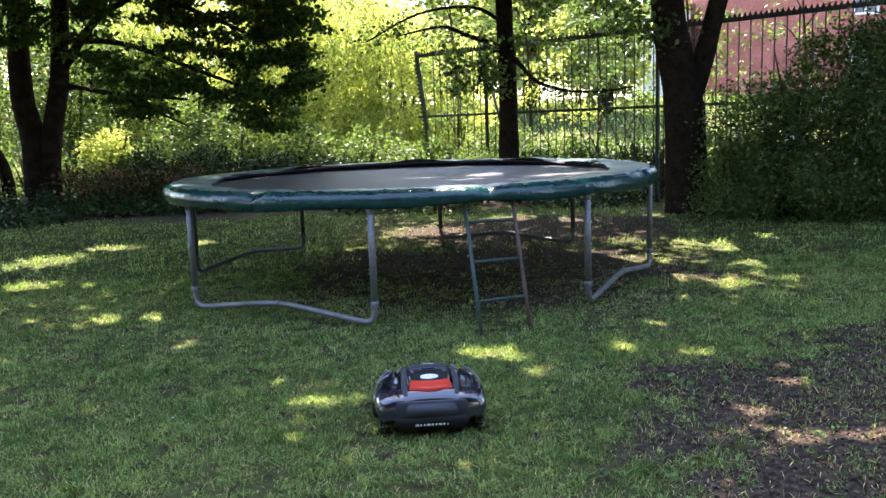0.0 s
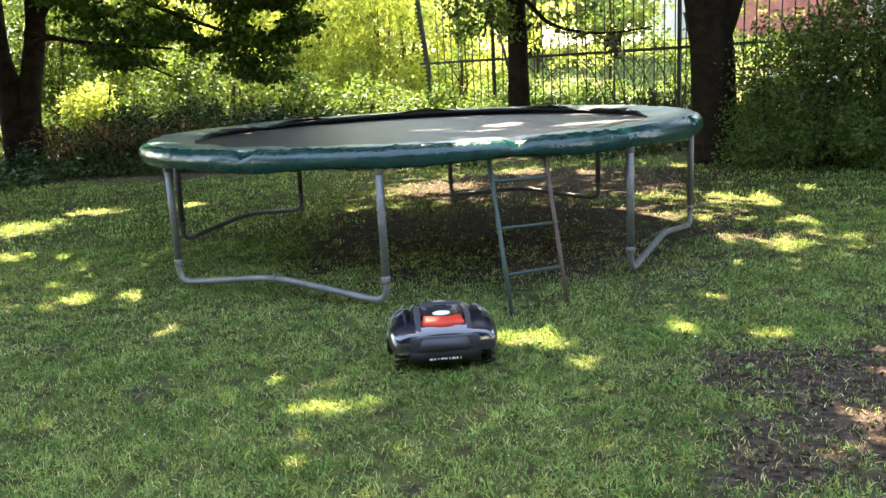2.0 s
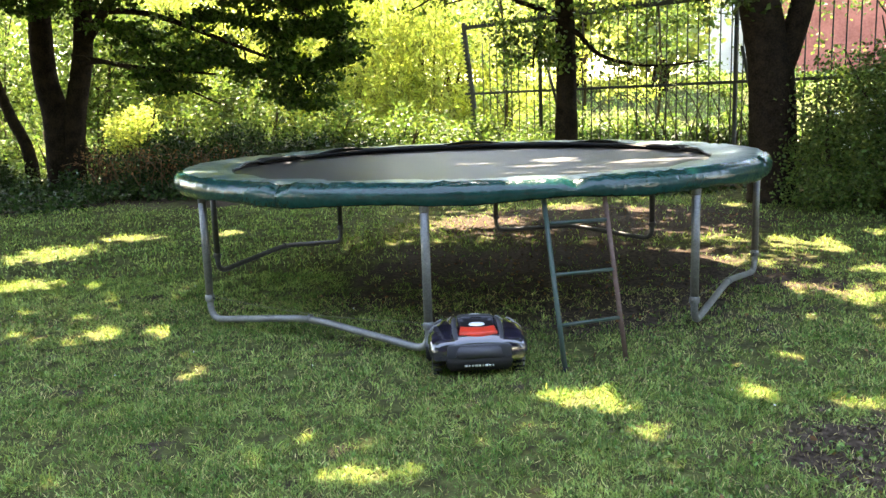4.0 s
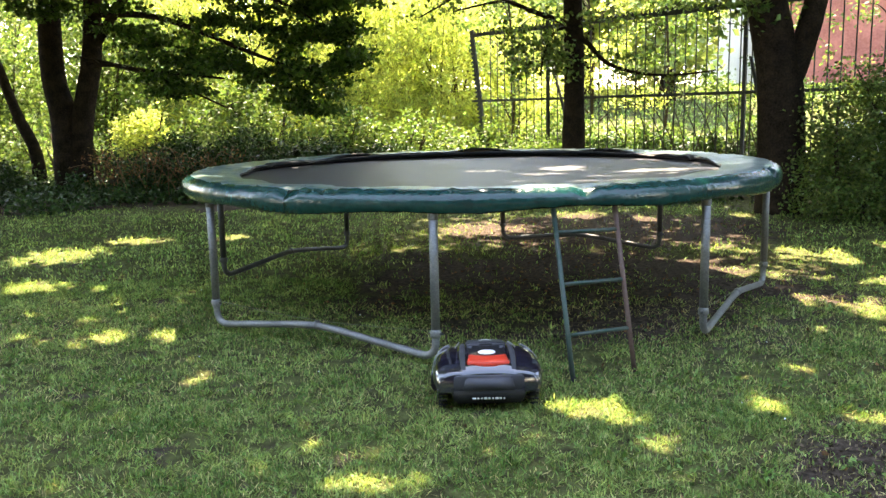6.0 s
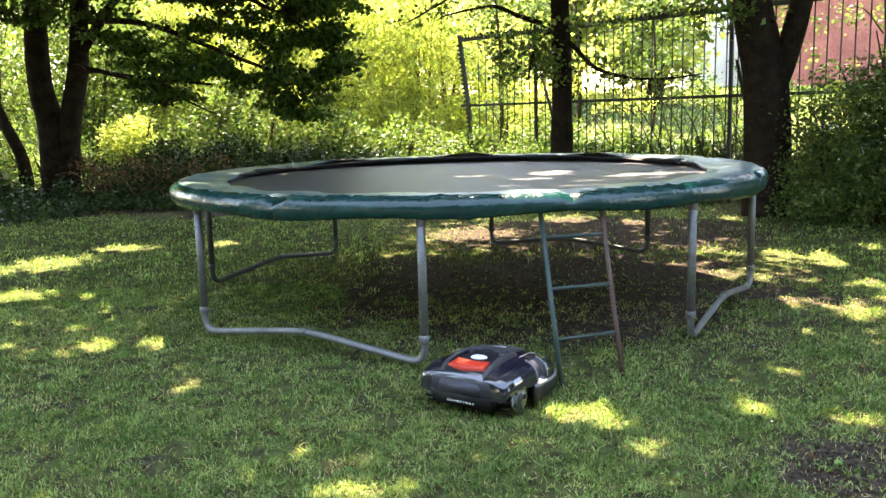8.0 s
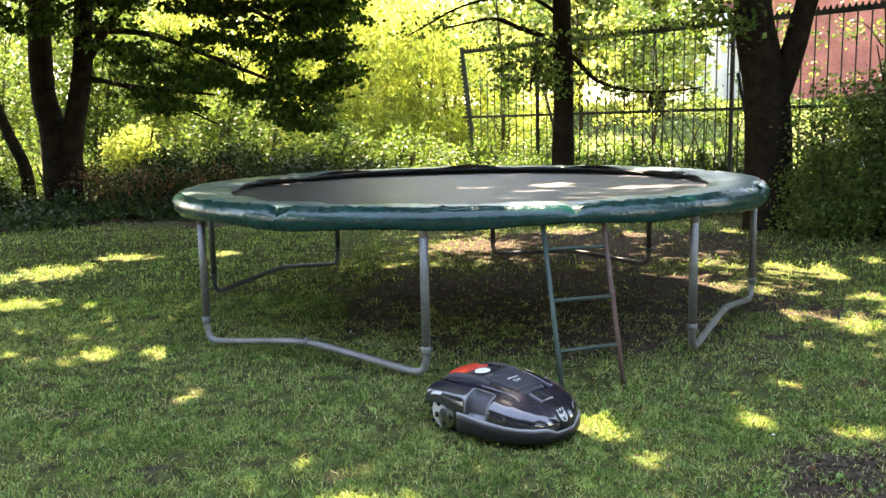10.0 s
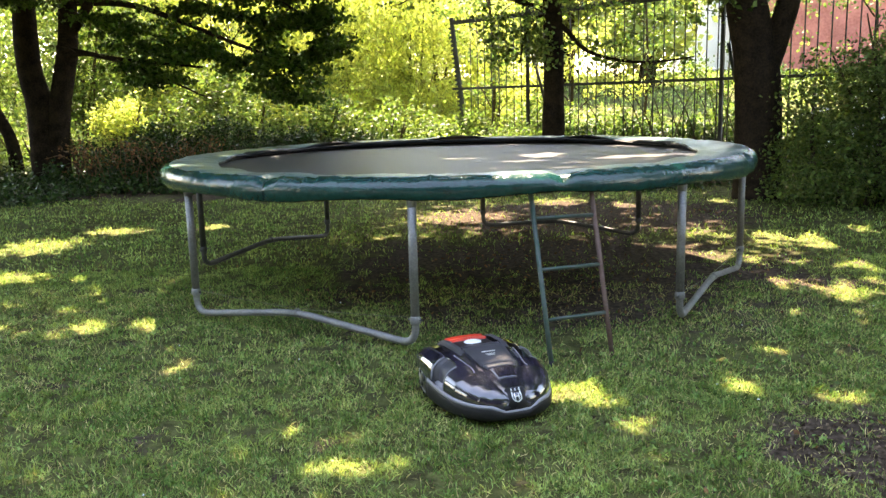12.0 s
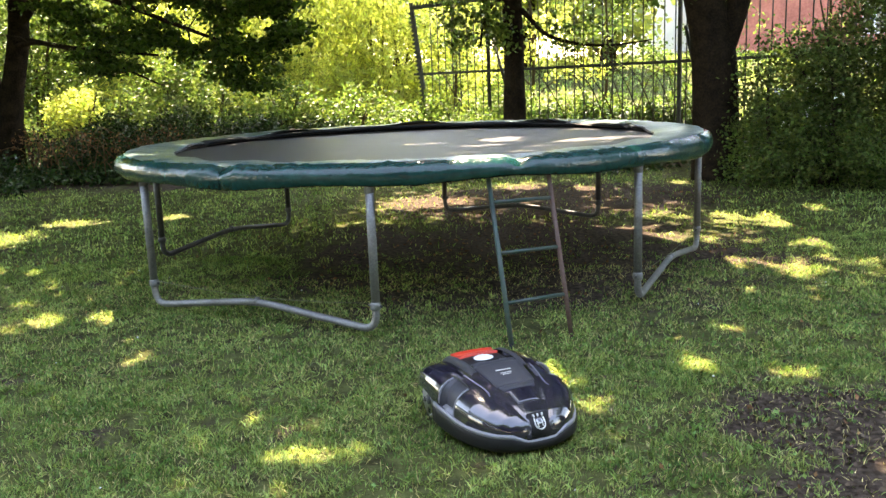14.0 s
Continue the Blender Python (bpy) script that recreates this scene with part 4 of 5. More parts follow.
def trampoline():
    t = thing("trampoline", "large round trampoline with a green padded cover on steel legs", "trampoline")
    ring = [on_ring(a, RL, 1.02) for a in np.arange(0, 360, 5)]
    part("frame_ring", tube(ring, 0.024, 10, True), STEEL, t)
    # jumping mat with slight sag
    bm = bmesh.new()
    R, rings, seg = 2.06, 14, 96
    grid = [[bm.verts.new(on_ring(360 * j / seg, R * i / rings, 1.045 - 0.035 * (1 - (i / rings) ** 2))) for j in range(seg)] for i in range(1, rings + 1)]
    mid = bm.verts.new((CX, CY, 1.01))
    for j in range(seg):
        bm.faces.new((mid, grid[0][j], grid[0][(j + 1) % seg]))
        for i in range(rings - 1):
            bm.faces.new((grid[i][j], grid[i + 1][j], grid[i + 1][(j + 1) % seg], grid[i][(j + 1) % seg]))
    part("jumping_mat", bm, MAT, t, "black woven jumping mat with sunlit spots")
    band = tube([on_ring(a, R, 1.047) for a in np.arange(0, 360, 5)], 0.012, 6, True)
    part("mat_hem", band, RUBBER, t)
    spring, sm = None, None
    for i in range(96):
        a = 360 * i / 96
        if sm is None:
            pts = [Vector((0.03 + 0.26 * k / 40, 0.009 * math.cos(k * 1.9), 0.009 * math.sin(k * 1.9))) for k in range(41)]
            ob = part("spring", tube(pts, 0.003, 4), STEEL, t); sm = ob.data
        else:
            ob = new("spring", sm); ob.parent = t
        ob.matrix_basis = Matrix.Translation(on_ring(a, R, 1.035)) @ Matrix.Rotation(radians(a), 4, "Z")
    # cover: eight sewn sections of padded vinyl, folded over the ring
    for s in range(8):
        a0 = -141.6 + 22.5 + 45 * s
        bm = bmesh.new()
        cols = []
        for k in range(73):
            a = a0 + 45 * k / 72
            hem, lift = pad_shape(a)
            seam = 0.022 * math.exp(-((min(k, 72 - k)) / 2.4) ** 2)
            puck = 0.004 * noise.noise(Vector((a * 0.21, 3.1, 0))) + 0.004 * noise.noise(Vector((a * 0.9, 1, 7)))
            prof = [(2.02, 1.066 + lift * 1.6), (2.03, 1.078 + lift * 1.6), (2.14, 1.088 + lift), (2.26, 1.1 + lift * .6 + puck), (2.35, 1.106 + puck * 1.5), (2.41, 1.101 + puck * 1.8),
                    (2.45, 1.086 + puck * 1.4), (2.475, 1.06 + puck), (2.484, 1.03), (2.482 + puck, 0.998), (2.474 + puck * 1.4, hem + .008), (2.466 + puck * 1.4, hem), (2.46 + puck * 1.4, hem + .01), (2.452, 1.0), (2.39, 1.056), (2.2, 1.064 + lift * .6), (2.03, 1.058 + lift * 1.6)]
            cols.append([bm.verts.new(on_ring(a, r - seam * 0.5, z - seam * (1 if 3 < i < 8 else 0) + 0.006 * noise.noise(Vector((a * .5, i * 0.9, s))) + (0.007 * noise.noise(Vector((a * .9, i * .6, s + 5))) if 3 < i < 9 else 0))) for i, (r, z) in enumerate(prof)])
        for k in range(72):
            for i in range(len(cols[0]) - 1):
                f = bm.faces.new((cols[k][i], cols[k + 1][i], cols[k + 1][i + 1], cols[k][i + 1]))
                # upper faces take the pale tone that includes the sky's sheen
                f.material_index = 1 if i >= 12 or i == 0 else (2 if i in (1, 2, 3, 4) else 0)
        part("cover_section", bm, [PAD, PAD_UNDER, PAD_FADED_SHEEN], t, "worn green vinyl padding, fading and sky sheen coloured on top")
    # lifted inner flap at the far side and loose ends
    for a0, a1, h in ((28, 148, 0.05), (12, 30, 0.06), (150, 168, 0.055)):
        bm = bmesh.new()
        rows = []
        for k in range(41):
            u = k / 40
            a = a0 + (a1 - a0) * u
            e = math.sin(math.pi * min(1, u * 4, (1 - u) * 4) / 2)
            w = 0.6 + 0.4 * noise.noise(Vector((a * .12, 2, h)))
            rows.append([bm.verts.new(on_ring(a, r, z)) for r, z in ((2.08, 1.062), (2.0 - 0.03 * e, 1.064 + h * .4 * e * w), (1.97, 1.068 + h * e * w), (1.985, 1.072 + h * e * w), (2.09, 1.078 + h * .7 * e * w))])
        for k in range(40):
            for i in range(4):
                bm.faces.new((rows[k][i], rows[k + 1][i], rows[k + 1][i + 1], rows[k][i + 1]))
        part("cover_flap", bm, PAD_UNDER, t, "curled black inner edge of the cover")
    # four bent leg frames, each with two sleeves
    for q in range(4):
        a, b = ((-141.6, -95.7), (-51.8, -6.6), (38.4, 83.9), (128.4, 173.4))[q]
        A, B = on_ring(a, RL, 0), on_ring(b, RL, 0)
        d = (B - A).normalized()
        M = (A + B) / 2
        up = lambda z: Vector((0, 0, z))
        base = bend([A + up(.30), A + up(.06), M + up(.168), B + up(.06), B + up(.30)], 0.19, 8)
        # far frames get the darker steel: shade under the cover put into colour
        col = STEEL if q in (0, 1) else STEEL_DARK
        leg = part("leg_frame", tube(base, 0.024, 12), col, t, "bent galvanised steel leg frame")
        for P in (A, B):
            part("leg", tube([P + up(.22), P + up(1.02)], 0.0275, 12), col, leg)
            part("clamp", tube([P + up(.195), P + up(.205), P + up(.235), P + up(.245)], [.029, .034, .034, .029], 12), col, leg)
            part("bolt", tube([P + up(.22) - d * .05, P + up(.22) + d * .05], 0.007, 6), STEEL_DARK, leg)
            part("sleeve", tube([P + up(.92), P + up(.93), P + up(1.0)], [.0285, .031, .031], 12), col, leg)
        part("weld", tube([M + up(.165) - d * .012, M + up(.166) + d * .012], .0275, 12), col, leg)
        if q in (0, 1):
            cord = [A + d * .03 + up(.235)] + [A * (1 - u) + B * u + up(.235 - .04 * math.sin(math.pi * u)) for u in (.2, .4, .6, .8)] + [B - d * .03 + up(.235)]
            part("cord", tube(cord, 0.0022, 5), CORD, leg, "thin yellowed cord between the legs")
    return t


trampoline()


def ladder():
    t = thing("ladder", "narrow green and rusty steel ladder leaning on the trampoline", "ladder")
    lf, rf = Vector((.285, 5.93, -.02)), Vector((.668, 6.12, -.02))
    lt, rt = Vector((.19, 6.25, 1.0)), Vector((.566, 6.34, 1.0))
    part("rail", tube([lf, lf.lerp(lt, .3), lt], .0155, 10), GREEN_PAINT, t, "green painted rail")
    part("rail", tube([rf, rf.lerp(rt, .3), rt], .0155, 10), RUSTY, t, "rusty brown rail")
    for u in (.265, .545, .835):
        a, b = lf.lerp(lt, u), rf.lerp(rt, u)
        part("rung", tube([a, b], .012, 10), GREEN_PAINT, t)
    for p, q in ((lt, lf), (rt, rf)):
        part("hook", tube(bend([p, p + Vector((0, .01, .03)), p + Vector((0, .06, .03))], .02), .009, 8), STEEL, t)
        part("foot", tube([q + Vector((0, 0, 0)), q + (lt - lf) * .04], .0165, 10), RUBBER, t)
    return t


ladder()

# ---- robot mower: x ahead ----
WHEEL_R, AXLE, TRACK_HALF = 0.1, -0.2, 0.228
MX = [-.345, -.335, -.31, -.27, -.2, -.1, 0.0, .1, .18, .25, .3, .33, .35]
HALF_WIDTH = [.238, .252, .265, .272, .276, .277, .275, .266, .248, .214, .174, .132, .075]
CREST = [.196, .207, .219, .229, .238, .242, .239, .228, .211, .189, .168, .149, .12]
BELT = [.11, .12, .135, .145, .148, .13, .122, .116, .112, .106, .098, .088, .074]
SPINE_HALF = [.128, .132, .136, .138, .138, .135, .129, .12, .106, .084, .066, .05, .025]
SPINE_RISE = [.0, .004, .013, .021, .025, .025, .02, .014, .01, .005, .001, 0, 0]


def ease(v):
    return float(smooth01(np.array(v)))


def spine_top(x, y):
    """Top of the mower's raised spine, with the well round its button."""
    c, f, r = (np.interp(x, MX, k) for k in (CREST, SPINE_HALF, SPINE_RISE))
    well = .016 * ease((x + .30) / .02) * ease((-.075 - x) / .02) if abs(y) < .78 * f else 0
    return c + r - well - .008 * (y / f) ** 2


def in_scoop(x, q):
    return ease((x + .045) / .016) * ease((.09 - x) / .016) * ease((q - .22) / .1)


def shoulder(x, side, q):
    """Point of the shell's side from the foot of the spine (q 0) to the belt (q 1)."""
    w, c, b, f = (np.interp(x, MX, k) for k in (HALF_WIDTH, CREST, BELT, SPINE_HALF))
    a = q * math.pi / 2
    y = f + .004 + (w - f - .004) * math.sin(a) ** .76 - .032 * in_scoop(x, q)
    return Vector((x, side * y, b + (c - b) * max(math.cos(a), 0) ** .7))


def shell_row(x):
    f, c = np.interp(x, MX, SPINE_HALF), np.interp(x, MX, CREST)
    mid = [(0, 0), (.25 * f, 0), (.5 * f, 0), (.7 * f, 0), (.77 * f, 0), (.8 * f, 0), (.9 * f, 0), (f - .005, 0)]
    half = lambda s: [Vector((x, s * y, spine_top(x, y))) for y, _ in mid] + [shoulder(x, s, q) for q in np.linspace(0, 1, 19)]
    return half(1)[::-1] + half(-1)[1:]


def plate(name, x0, x1, half0, half1, lift, thick, mat, parent, label="", nx=10, ny=12, arc=0.0):
    """A plate lying on the spine; half0 and half1: half widths at its ends; arc bows its front edge."""
    bm = bmesh.new()
    top, low = [], []
    for i in range(nx + 1):
        u = i / nx
        rt, rl = [], []
        for j in range(ny + 1):
            v = -1 + 2 * j / ny
            y = v * (half0 + (half1 - half0) * u)
            x = x0 + (x1 - x0) * u + arc * v * v
            z = spine_top(x, y) + lift
            rt.append(bm.verts.new((x, y, z))); rl.append(bm.verts.new((x, y, z - thick)))
        top.append(rt); low.append(rl)
    for i in range(nx):
        for j in range(ny):
            bm.faces.new((top[i][j], top[i + 1][j], top[i + 1][j + 1], top[i][j + 1]))
            bm.faces.new((low[i][j + 1], low[i + 1][j + 1], low[i + 1][j], low[i][j]))
        bm.faces.new((low[i][0], low[i + 1][0], top[i + 1][0], top[i][0]))
        bm.faces.new((top[i][ny], top[i + 1][ny], low[i + 1][ny], low[i][ny]))
    for j in range(ny):
        bm.faces.new((low[0][j + 1], low[0][j], top[0][j], top[0][j + 1]))
        bm.faces.new((top[nx][j + 1], top[nx][j], low[nx][j], low[nx][j + 1]))
    for e in bm.edges:
        if len(e.link_faces) == 2 and e.calc_face_angle(0) > 1.0:
            e.smooth = False
    return part(name, bm, mat, parent, label)


def sweep(rows, name, mat, parent, label="", smooth=True):
    """A closed bar: each row is one cross-section."""
    bm = bmesh.new()
    v = [[bm.verts.new(p) for p in r] for r in rows]
    k = len(v[0])
    for a, b in zip(v, v[1:]):
        for i in range(k):
            bm.faces.new((a[i], a[(i + 1) % k], b[(i + 1) % k], b[i]))
    bm.faces.new(v[0][::-1]); bm.faces.new(v[-1])
    for e in bm.edges:
        if len(e.link_faces) == 2 and e.calc_face_angle(0) > .9:
            e.smooth = False
    return part(name, bm, mat, parent, label, smooth)


def belt_path():
    """Line of the belt from beside one wheel round the nose to the other, with its outward direction."""
    xs = [-.085, -.05, 0, .05, .1, .15, .2, .24, .27, .3, .32, .335, .345]
    left = [(x, float(np.interp(x, MX, HALF_WIDTH)) + .004) for x in xs] + [(.353, .06), (.355, .045), (.357, .03), (.357, .015)]
    pts = left + [(.357, 0)] + [(x, -y) for x, y in left[::-1]]
    out = []
    for i, (x, y) in enumerate(pts):
        a, b = pts[max(i - 1, 0)], pts[min(i + 1, len(pts) - 1)]
        n = Vector((a[1] - b[1], b[0] - a[0], 0)).normalized()
        if n.dot(Vector((x, y, 0))) < 0:
            n = -n
        rise = .128 - .024 * ease((x + .1) / .45)
        z = rise - .026 * ease((.115 - abs(y)) / .045) * (1 if x > .2 else 0)
        out.append((Vector((x, y, z)), n))
    return out


def mower():
    t = thing("robot_mower", "glossy black robot lawn mower with red stop bar", "lawn mower")
    # chassis: narrow between the wheels, wide behind the bumper
    bm = bmesh.new()
    foot = []
    for i in range(64):
        a = 2 * math.pi * i / 64
        c, s = math.cos(a), math.sin(a)
        x = .325 * math.copysign(abs(c) ** .75, c)
        y = .255 * math.copysign(abs(s) ** .6, s)
        if x < -.06:
            y = math.copysign(min(abs(y), .175), y)
        foot.append((x, y))
    rows = [[bm.verts.new((x * k, y * k, z)) for x, y in foot] for k, z in ((.9, .04), (.96, .055), (.98, .08), (.96, .125))]
    for a, b in zip(rows, rows[1:]):
        for i in range(64):
            bm.faces.new((a[i], a[(i + 1) % 64], b[(i + 1) % 64], b[i]))
    bm.faces.new(rows[0][::-1]); bm.faces.new(rows[-1])
    part("chassis", bm, BLACK_PLASTIC, t, "matt black lower body")
    # bumper skirt from wheel to wheel round the nose
    skirt, strip = [], []
    for p, n in belt_path():
        skirt.append([p - n * .02, p + n * .001, Vector((p.x, p.y, p.z * .55 + .032)) + n * .008, Vector((p.x, p.y, .055)) + n * .007, Vector((p.x, p.y, .036)) - n * .008, Vector((p.x, p.y, .04)) - n * .03])
        strip.append([p - n * .004 + Vector((0, 0, .006)), p + n * .003 + Vector((0, 0, .004)), p + n * .0055 + Vector((0, 0, -.009)), p - n * .002 + Vector((0, 0, -.01))])
    sweep(skirt, "bumper", BLACK_PLASTIC, t, "matt black bumper skirt")
    sweep(strip, "bumper_strip", GREY_TRIM, t, "grey strip along the bumper, dipped at the nose")
    # shell
    bm = bmesh.new()
    xs = sorted({*MX, *[round(-.34 + .0115 * i, 4) for i in range(60)], -.3, -.29, -.28, -.095, -.085, -.075})
    rings = [[bm.verts.new(p) for p in shell_row(x)] for x in xs]
    for i in range(len(rings) - 1):
        for j in range(len(rings[0]) - 1):
            f = bm.faces.new((rings[i][j], rings[i][j + 1], rings[i + 1][j + 1], rings[i + 1][j]))
            m = len(rings[0]) // 2
            k = (m - j - .5) if j < m else (j + .5 - m)
            q = (k - 8) / 18
            f.material_index = 1 if q > .2 and in_scoop((xs[i] + xs[i + 1]) / 2, q) > .5 else 0
    bm.faces.new(rings[0]); bm.faces.new(rings[-1][::-1])
    for e in bm.edges:
        if len(e.link_faces) == 2 and e.calc_face_angle(0) > .75:
            e.smooth = False
    part("shell", bm, [SHELL, GREY_PLASTIC], t, "glossy black upper shell")
    # rear: grey band, centre panel, lower panel with pale marks
    band = []
    for y in np.linspace(-.236, .236, 25):
        s = abs(y)
        z = .194 if s < .14 else .194 - .035 * ((s - .14) / .096) ** 2
        x = -.351 + .03 * max(0, (s - .1) / .136) ** 2
        band.append([Vector((x, y, z)), Vector((x - .003, y, z - .008)), Vector((x - .003, y, .125)), Vector((x + .012, y, .104)), Vector((x + .035, y, .104)), Vector((x + .03, y, z))])
    sweep(band, "rear_band", GREY_PLASTIC, t, "dark grey plastic rear band")
    bm = box(.024, .245, .062, (-.354, 0, .152), .007)
    for v in bm.verts:
        v.co.y *= 1 - 1.6 * (v.co.z - .152) * 1.6
    part("rear_panel", bm, GREY_PLASTIC, t, "grey trapezoid rear panel")
    bm = box(.05, .37, .085, (-.328, 0, .09), .012)
    for v in bm.verts:
        v.co.y *= 1 + 1.4 * (v.co.z - .11)
        v.co.x += .25 * (.11 - v.co.z)
    rear = part("rear_plate", bm, BLACK_PLASTIC, t)
    for i in range(9):
        part("mark", box(.004, .008 + .005 * (i % 3), .013, (-.3445, -.074 + .0185 * i, .079), .001), HUB, rear, "pale plain mark")
    # well with the red stop bar and the button, carrying handle in front of it
    plate("stop_bar", -.318, -.235, .104, .094, .016, .03, RED, t, "bright red stop bar", 8, 14, .022)
    plate("button_panel", -.228, -.085, .096, .094, .004, .01, BLACK_PLASTIC, t, "matt black panel round the button", arc=.012)
    bm = bmesh.new()
    bmesh.ops.create_uvsphere(bm, u_segments=24, v_segments=10, radius=1, matrix=Matrix.Translation((-.165, 0, spine_top(-.165, 0) + .005)) @ Matrix.Diagonal((.036, .046, .009, 1)))
    part("stop_button", bm, WHITE, t, "white oval button")
    plate("handle", -.093, -.05, .1, .098, .004, .014, GREY_PLASTIC, t, "dark grey cross bar of the handle", 6, 12)
    plate("handle_slot", -.083, -.068, .034, .03, .0055, .004, RUBBER, t, "", 4, 8)
    for s in (-1, 1):
        rail = []
        for x in np.linspace(-.325, -.005, 26):
            f = float(np.interp(x, MX, SPINE_HALF))
            z = spine_top(x, f * .9) + .002 + .006 * ease((x + .325) / .09) * ease((-.005 - x) / .07)
            rail.append([Vector((x, s * f * .8, z - .03)), Vector((x, s * f * .82, z - .003)), Vector((x, s * f * .86, z)), Vector((x, s * (f - .008), z)), Vector((x, s * (f + .002), z - .006)), Vector((x, s * (f + .004), z - .035))])
        sweep(rail, "handle_rail", LID, t, "matt dark rail beside the button")
    plate("lid", -.045, .142, .106, .088, .006, .012, LID, t, "dark grey lid with faint marks")
    for x, w in ((.035, .07), (.06, .05), (.072, .04)):
        part("lid_mark", box(.006 if x < .05 else .003, w, .002, (x, -.004, spine_top(x, 0) + .0066), 0, Matrix.Rotation(radians(9), 4, "Y")), HUB, t, "faint pale plain mark")
    plate("hinge", .147, .172, .08, .07, .006, .012, GREY_PLASTIC, t, "", 4, 10)
    plate("display_cover", .178, .25, .056, .046, .006, .012, SHELL, t, "glossy display cover")
    for s in (-1, 1):
        ridge = [shoulder(x, s, q) + Vector((0, 0, .001)) for x, q in ((-.03, .06), (.02, .05), (.07, .04), (.12, .03), (.15, .04), (.172, .07))]
        part("lid_edge", tube(ridge, .0028, 6), GREY_TRIM, t, "thin pale ridge beside the lid")
        seam = [shoulder(x, s, .72 + .1 * (x - .02)) for x in np.linspace(.1, .3, 14)]
        part("seam", tube(seam, .0022, 5), BLACK_PLASTIC, t)
        for x in (-.042, .085):
            part("scoop_frame", tube([shoulder(x, s, q) + Vector((0, s * .001, 0)) for q in np.linspace(.24, .97, 10)], .0042, 6), GREY_TRIM, t, "light grey frame of the side panel")
        foot_plate = box(.112, .05, .01, (.02, s * .252, .125), .004, Matrix.Rotation(radians(s * -22), 4, "X"))
        part("scoop_foot", foot_plate, GREY_TRIM, t, "pale ledge below the side panel")
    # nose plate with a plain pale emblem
    base = Matrix.Translation((.333, 0, .132)) @ Matrix.Rotation(radians(-40), 4, "Y")
    nose = part("nose_plate", box(.014, .094, .094, (0, 0, 0), .006), BLACK_PLASTIC, t)
    nose.matrix_basis = base
    part("nose_filler", box(.03, .15, .05, (.337, 0, .088), .008), BLACK_PLASTIC, t)
    em = tube(bend([(.008, -.02, .022), (.008, -.023, -.012), (.008, 0, -.028), (.008, .023, -.012), (.008, .02, .022)], .012, 4), .003, 6)
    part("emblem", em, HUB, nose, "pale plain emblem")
    for y in (-.018, 0, .018):
        part("emblem_prong", tube([(.008, y, .026), (.008, y * 1.15, .038)], .004, 6), HUB, nose)
    for y in (-.01, .01):
        part("emblem_bar", tube([(.008, y, -.014), (.008, y, .014)], .003, 6), HUB, nose)
    part("emblem_bar", tube([(.008, -.01, 0), (.008, .01, 0)], .003, 6), HUB, nose)
    # wheels
    wheels = []
    for s in (-1, 1):
        prof = [(-.026, .7), (-.026, .93), (-.018, 1), (.018, 1), (.026, .93), (.026, .7)]
        w = part("wheel", tube([(0, y, 0) for y, _ in prof], [WHEEL_R * r for _, r in prof], 36), RUBBER, t, "ribbed black drive wheel")
        w.matrix_basis = pose(AXLE, s * TRACK_HALF, WHEEL_R)
        part("rim", tube([(0, s * .0262, 0), (0, s * .029, 0), (0, s * .024, 0)], [.078, .072, .028], 24), HUB, w, "pale plastic rim")
        part("hub", tube([(0, s * .02, 0), (0, s * .034, 0)], [.024, .02], 14), GREY_PLASTIC, w)
        lug, lm = box(.011, .046, .005, (0, 0, WHEEL_R - .001), .001), None
        for i in range(18):
            if lm is None:
                ob = part("lug", lug, RUBBER, w); lm = ob.data
            else:
                ob = new("lug", lm); ob.parent = w
            ob.matrix_basis = Matrix.Rotation(2 * math.pi * i / 18, 4, "Y")
        for i in range(5):
            ob = part("spoke_gap", box(.024, .003, .026, (0, s * .0278, .05), .001), BLACK_PLASTIC, w)
            ob.matrix_basis = Matrix.Rotation(2 * math.pi * i / 5, 4, "Y")
        wheels.append((w, s))
    for s in (-1, 1):
        part("caster", tube([(.2, s * .14 - .012, .04), (.2, s * .14 + .012, .04)], .04, 16), RUBBER, t)
    return t, wheels


MOWER, WHEELS = mower()
SIZE = 1.05
MOWER.scale = (SIZE, SIZE, 1.1)
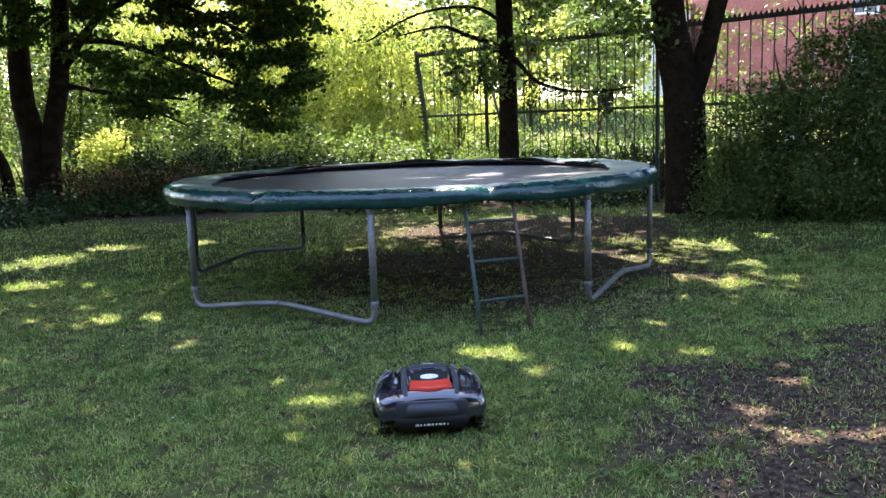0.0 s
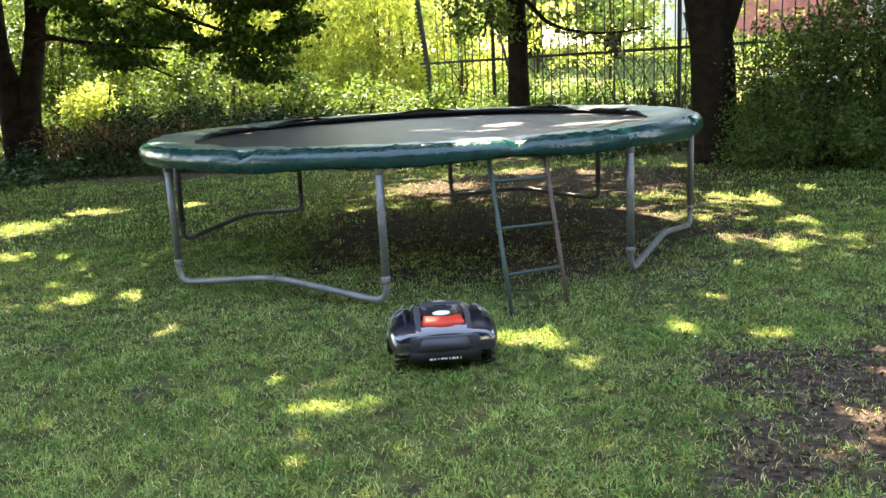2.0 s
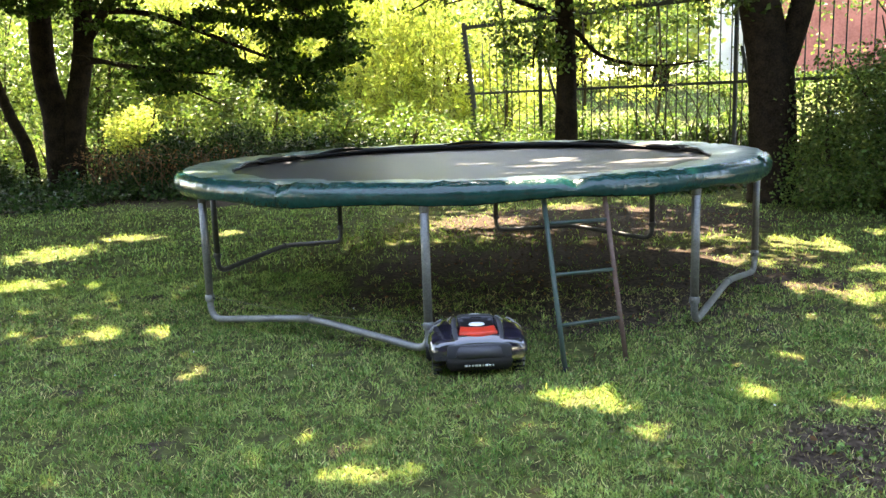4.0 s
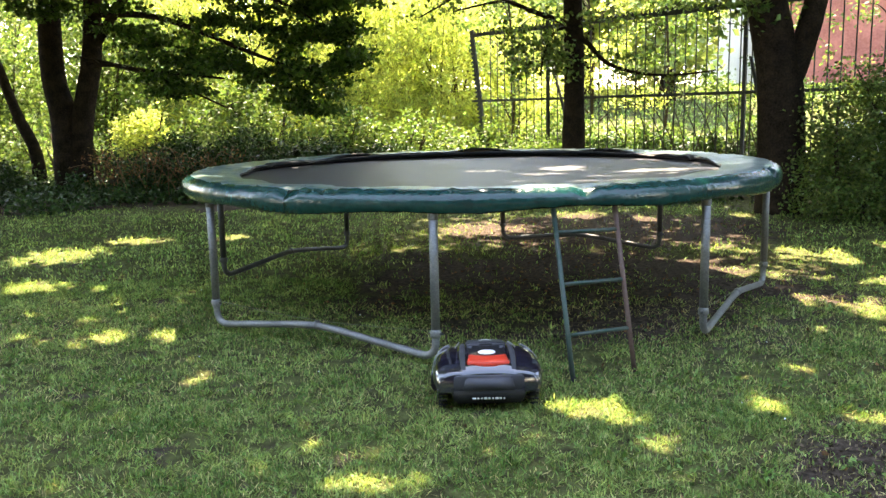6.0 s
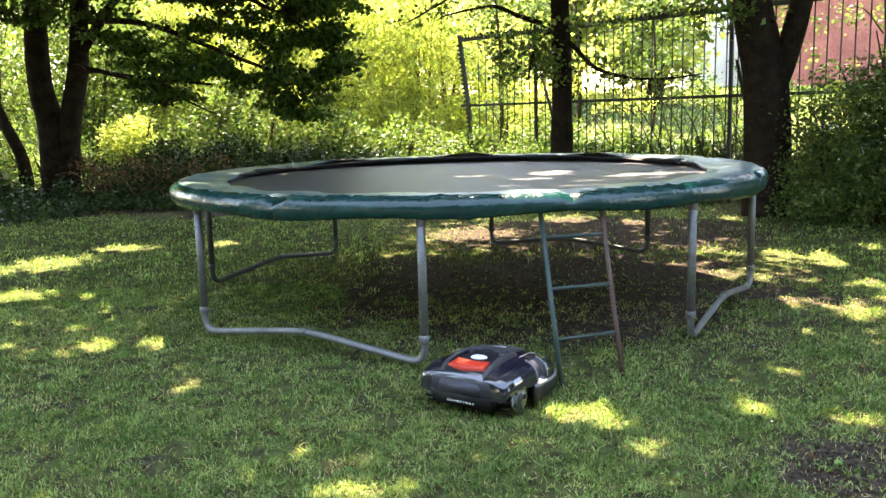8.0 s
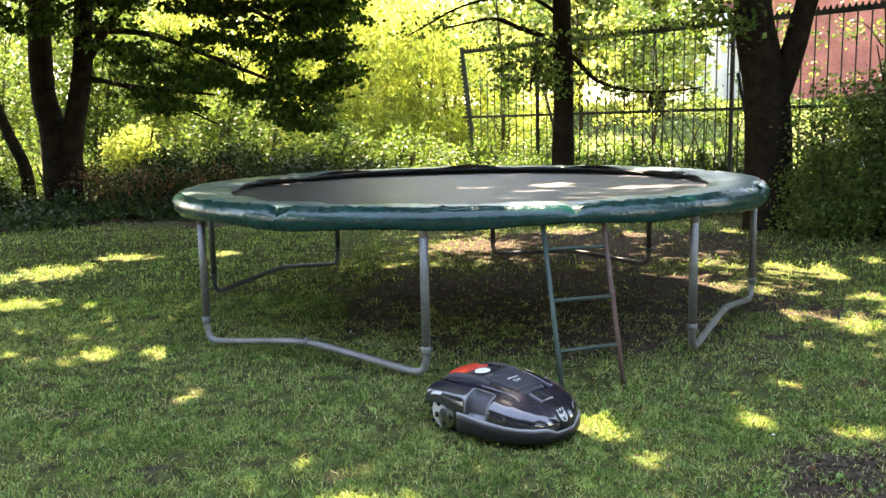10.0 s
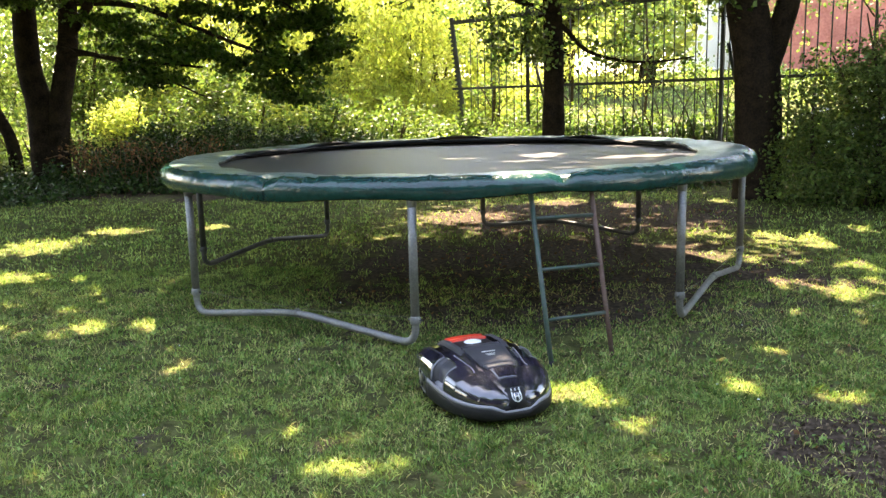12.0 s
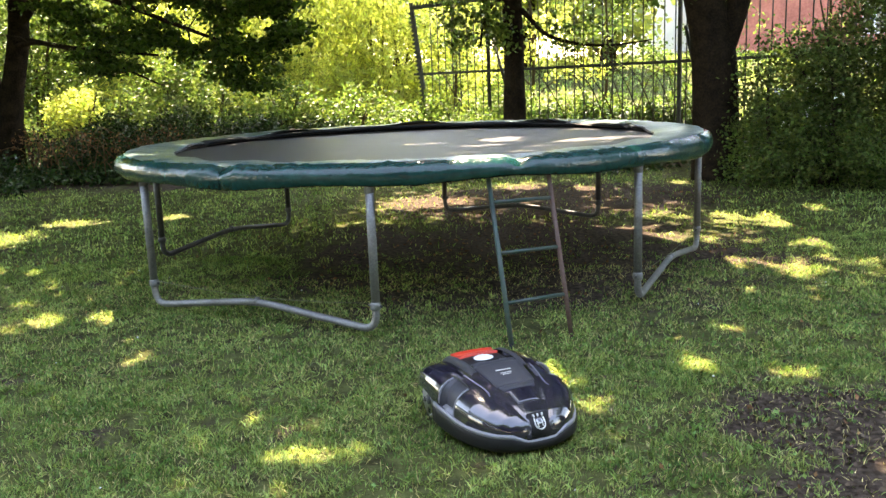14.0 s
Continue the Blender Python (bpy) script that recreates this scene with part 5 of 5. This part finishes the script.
# time, place of the axle's middle, heading in degrees from +x
TRACK = [(0.0, -.069, 4.105, 94), (0.5, -.081, 4.38, 94), (1.0, -.111, 4.612, 94), (1.5, -.133, 4.87, 94), (2.0, -.155, 5.148, 94.5), (2.5, -.183, 5.383, 94.5), (3.0, -.207, 5.621, 94),
         (3.5, -.212, 5.877, 95), (4.0, -.225, 6.0, 94.5), (4.6, -.225, 5.98, 94.5), (5.3, -.213, 5.69, 94), (5.8, -.212, 5.608, 93.5), (6.5, -.212, 5.602, 93.5), (7.0, -.212, 5.605, 92), (7.25, -.212, 5.607, 86),
         (7.5, -.212, 5.61, 75.5), (8.0, -.212, 5.615, 57.5), (8.5, -.214, 5.62, 36), (9.2, -.215, 5.625, 0), (9.8, -.214, 5.63, -32), (10.3, -.206, 5.637, -54), (10.5, -.205, 5.64, -59), (11.0, -.212, 5.637, -67), (11.5, -.208, 5.627, -67),
         (12.0, -.189, 5.594, -67.2), (12.5, -.155, 5.543, -68), (13.0, -.114, 5.441, -68.5), (13.5, -.045, 5.29, -69), (14.0, .05, 5.044, -67.5)]


def motions():
    turn = {s: 0.0 for _, s in WHEELS}
    spins = {s: [] for _, s in WHEELS}
    fine = []
    for i, (t, x, y, h) in enumerate(TRACK):
        if i:
            t0, x0, y0, h0 = TRACK[i - 1]
            for u in (1 / 3, 2 / 3):
                fine.append((t0 + (t - t0) * u, x0 + (x - x0) * u, y0 + (y - y0) * u, h0 + (h - h0) * u))
        fine.append((t, x, y, h))
    last = None
    for t, x, y, h in fine:
        a = radians(h)
        if last:
            ahead = (x - last[0]) * math.cos(a) + (y - last[1]) * math.sin(a)
            for s in turn:
                turn[s] += math.degrees((ahead - s * TRACK_HALF * (a - last[2])) / (SIZE * WHEEL_R))
        last = (x, y, a)
        for s in turn:
            spins[s].append((t, pose(AXLE, s * TRACK_HALF, WHEEL_R, 0, turn[s], 0)))
    walk(MOWER, [(t, pose(x - SIZE * AXLE * math.cos(radians(h)), y - 0.05 - SIZE * AXLE * math.sin(radians(h)), 0.0, 0, 0, h)) for t, x, y, h in TRACK])
    for w, s in WHEELS:
        walk(w, spins[s])


motions()
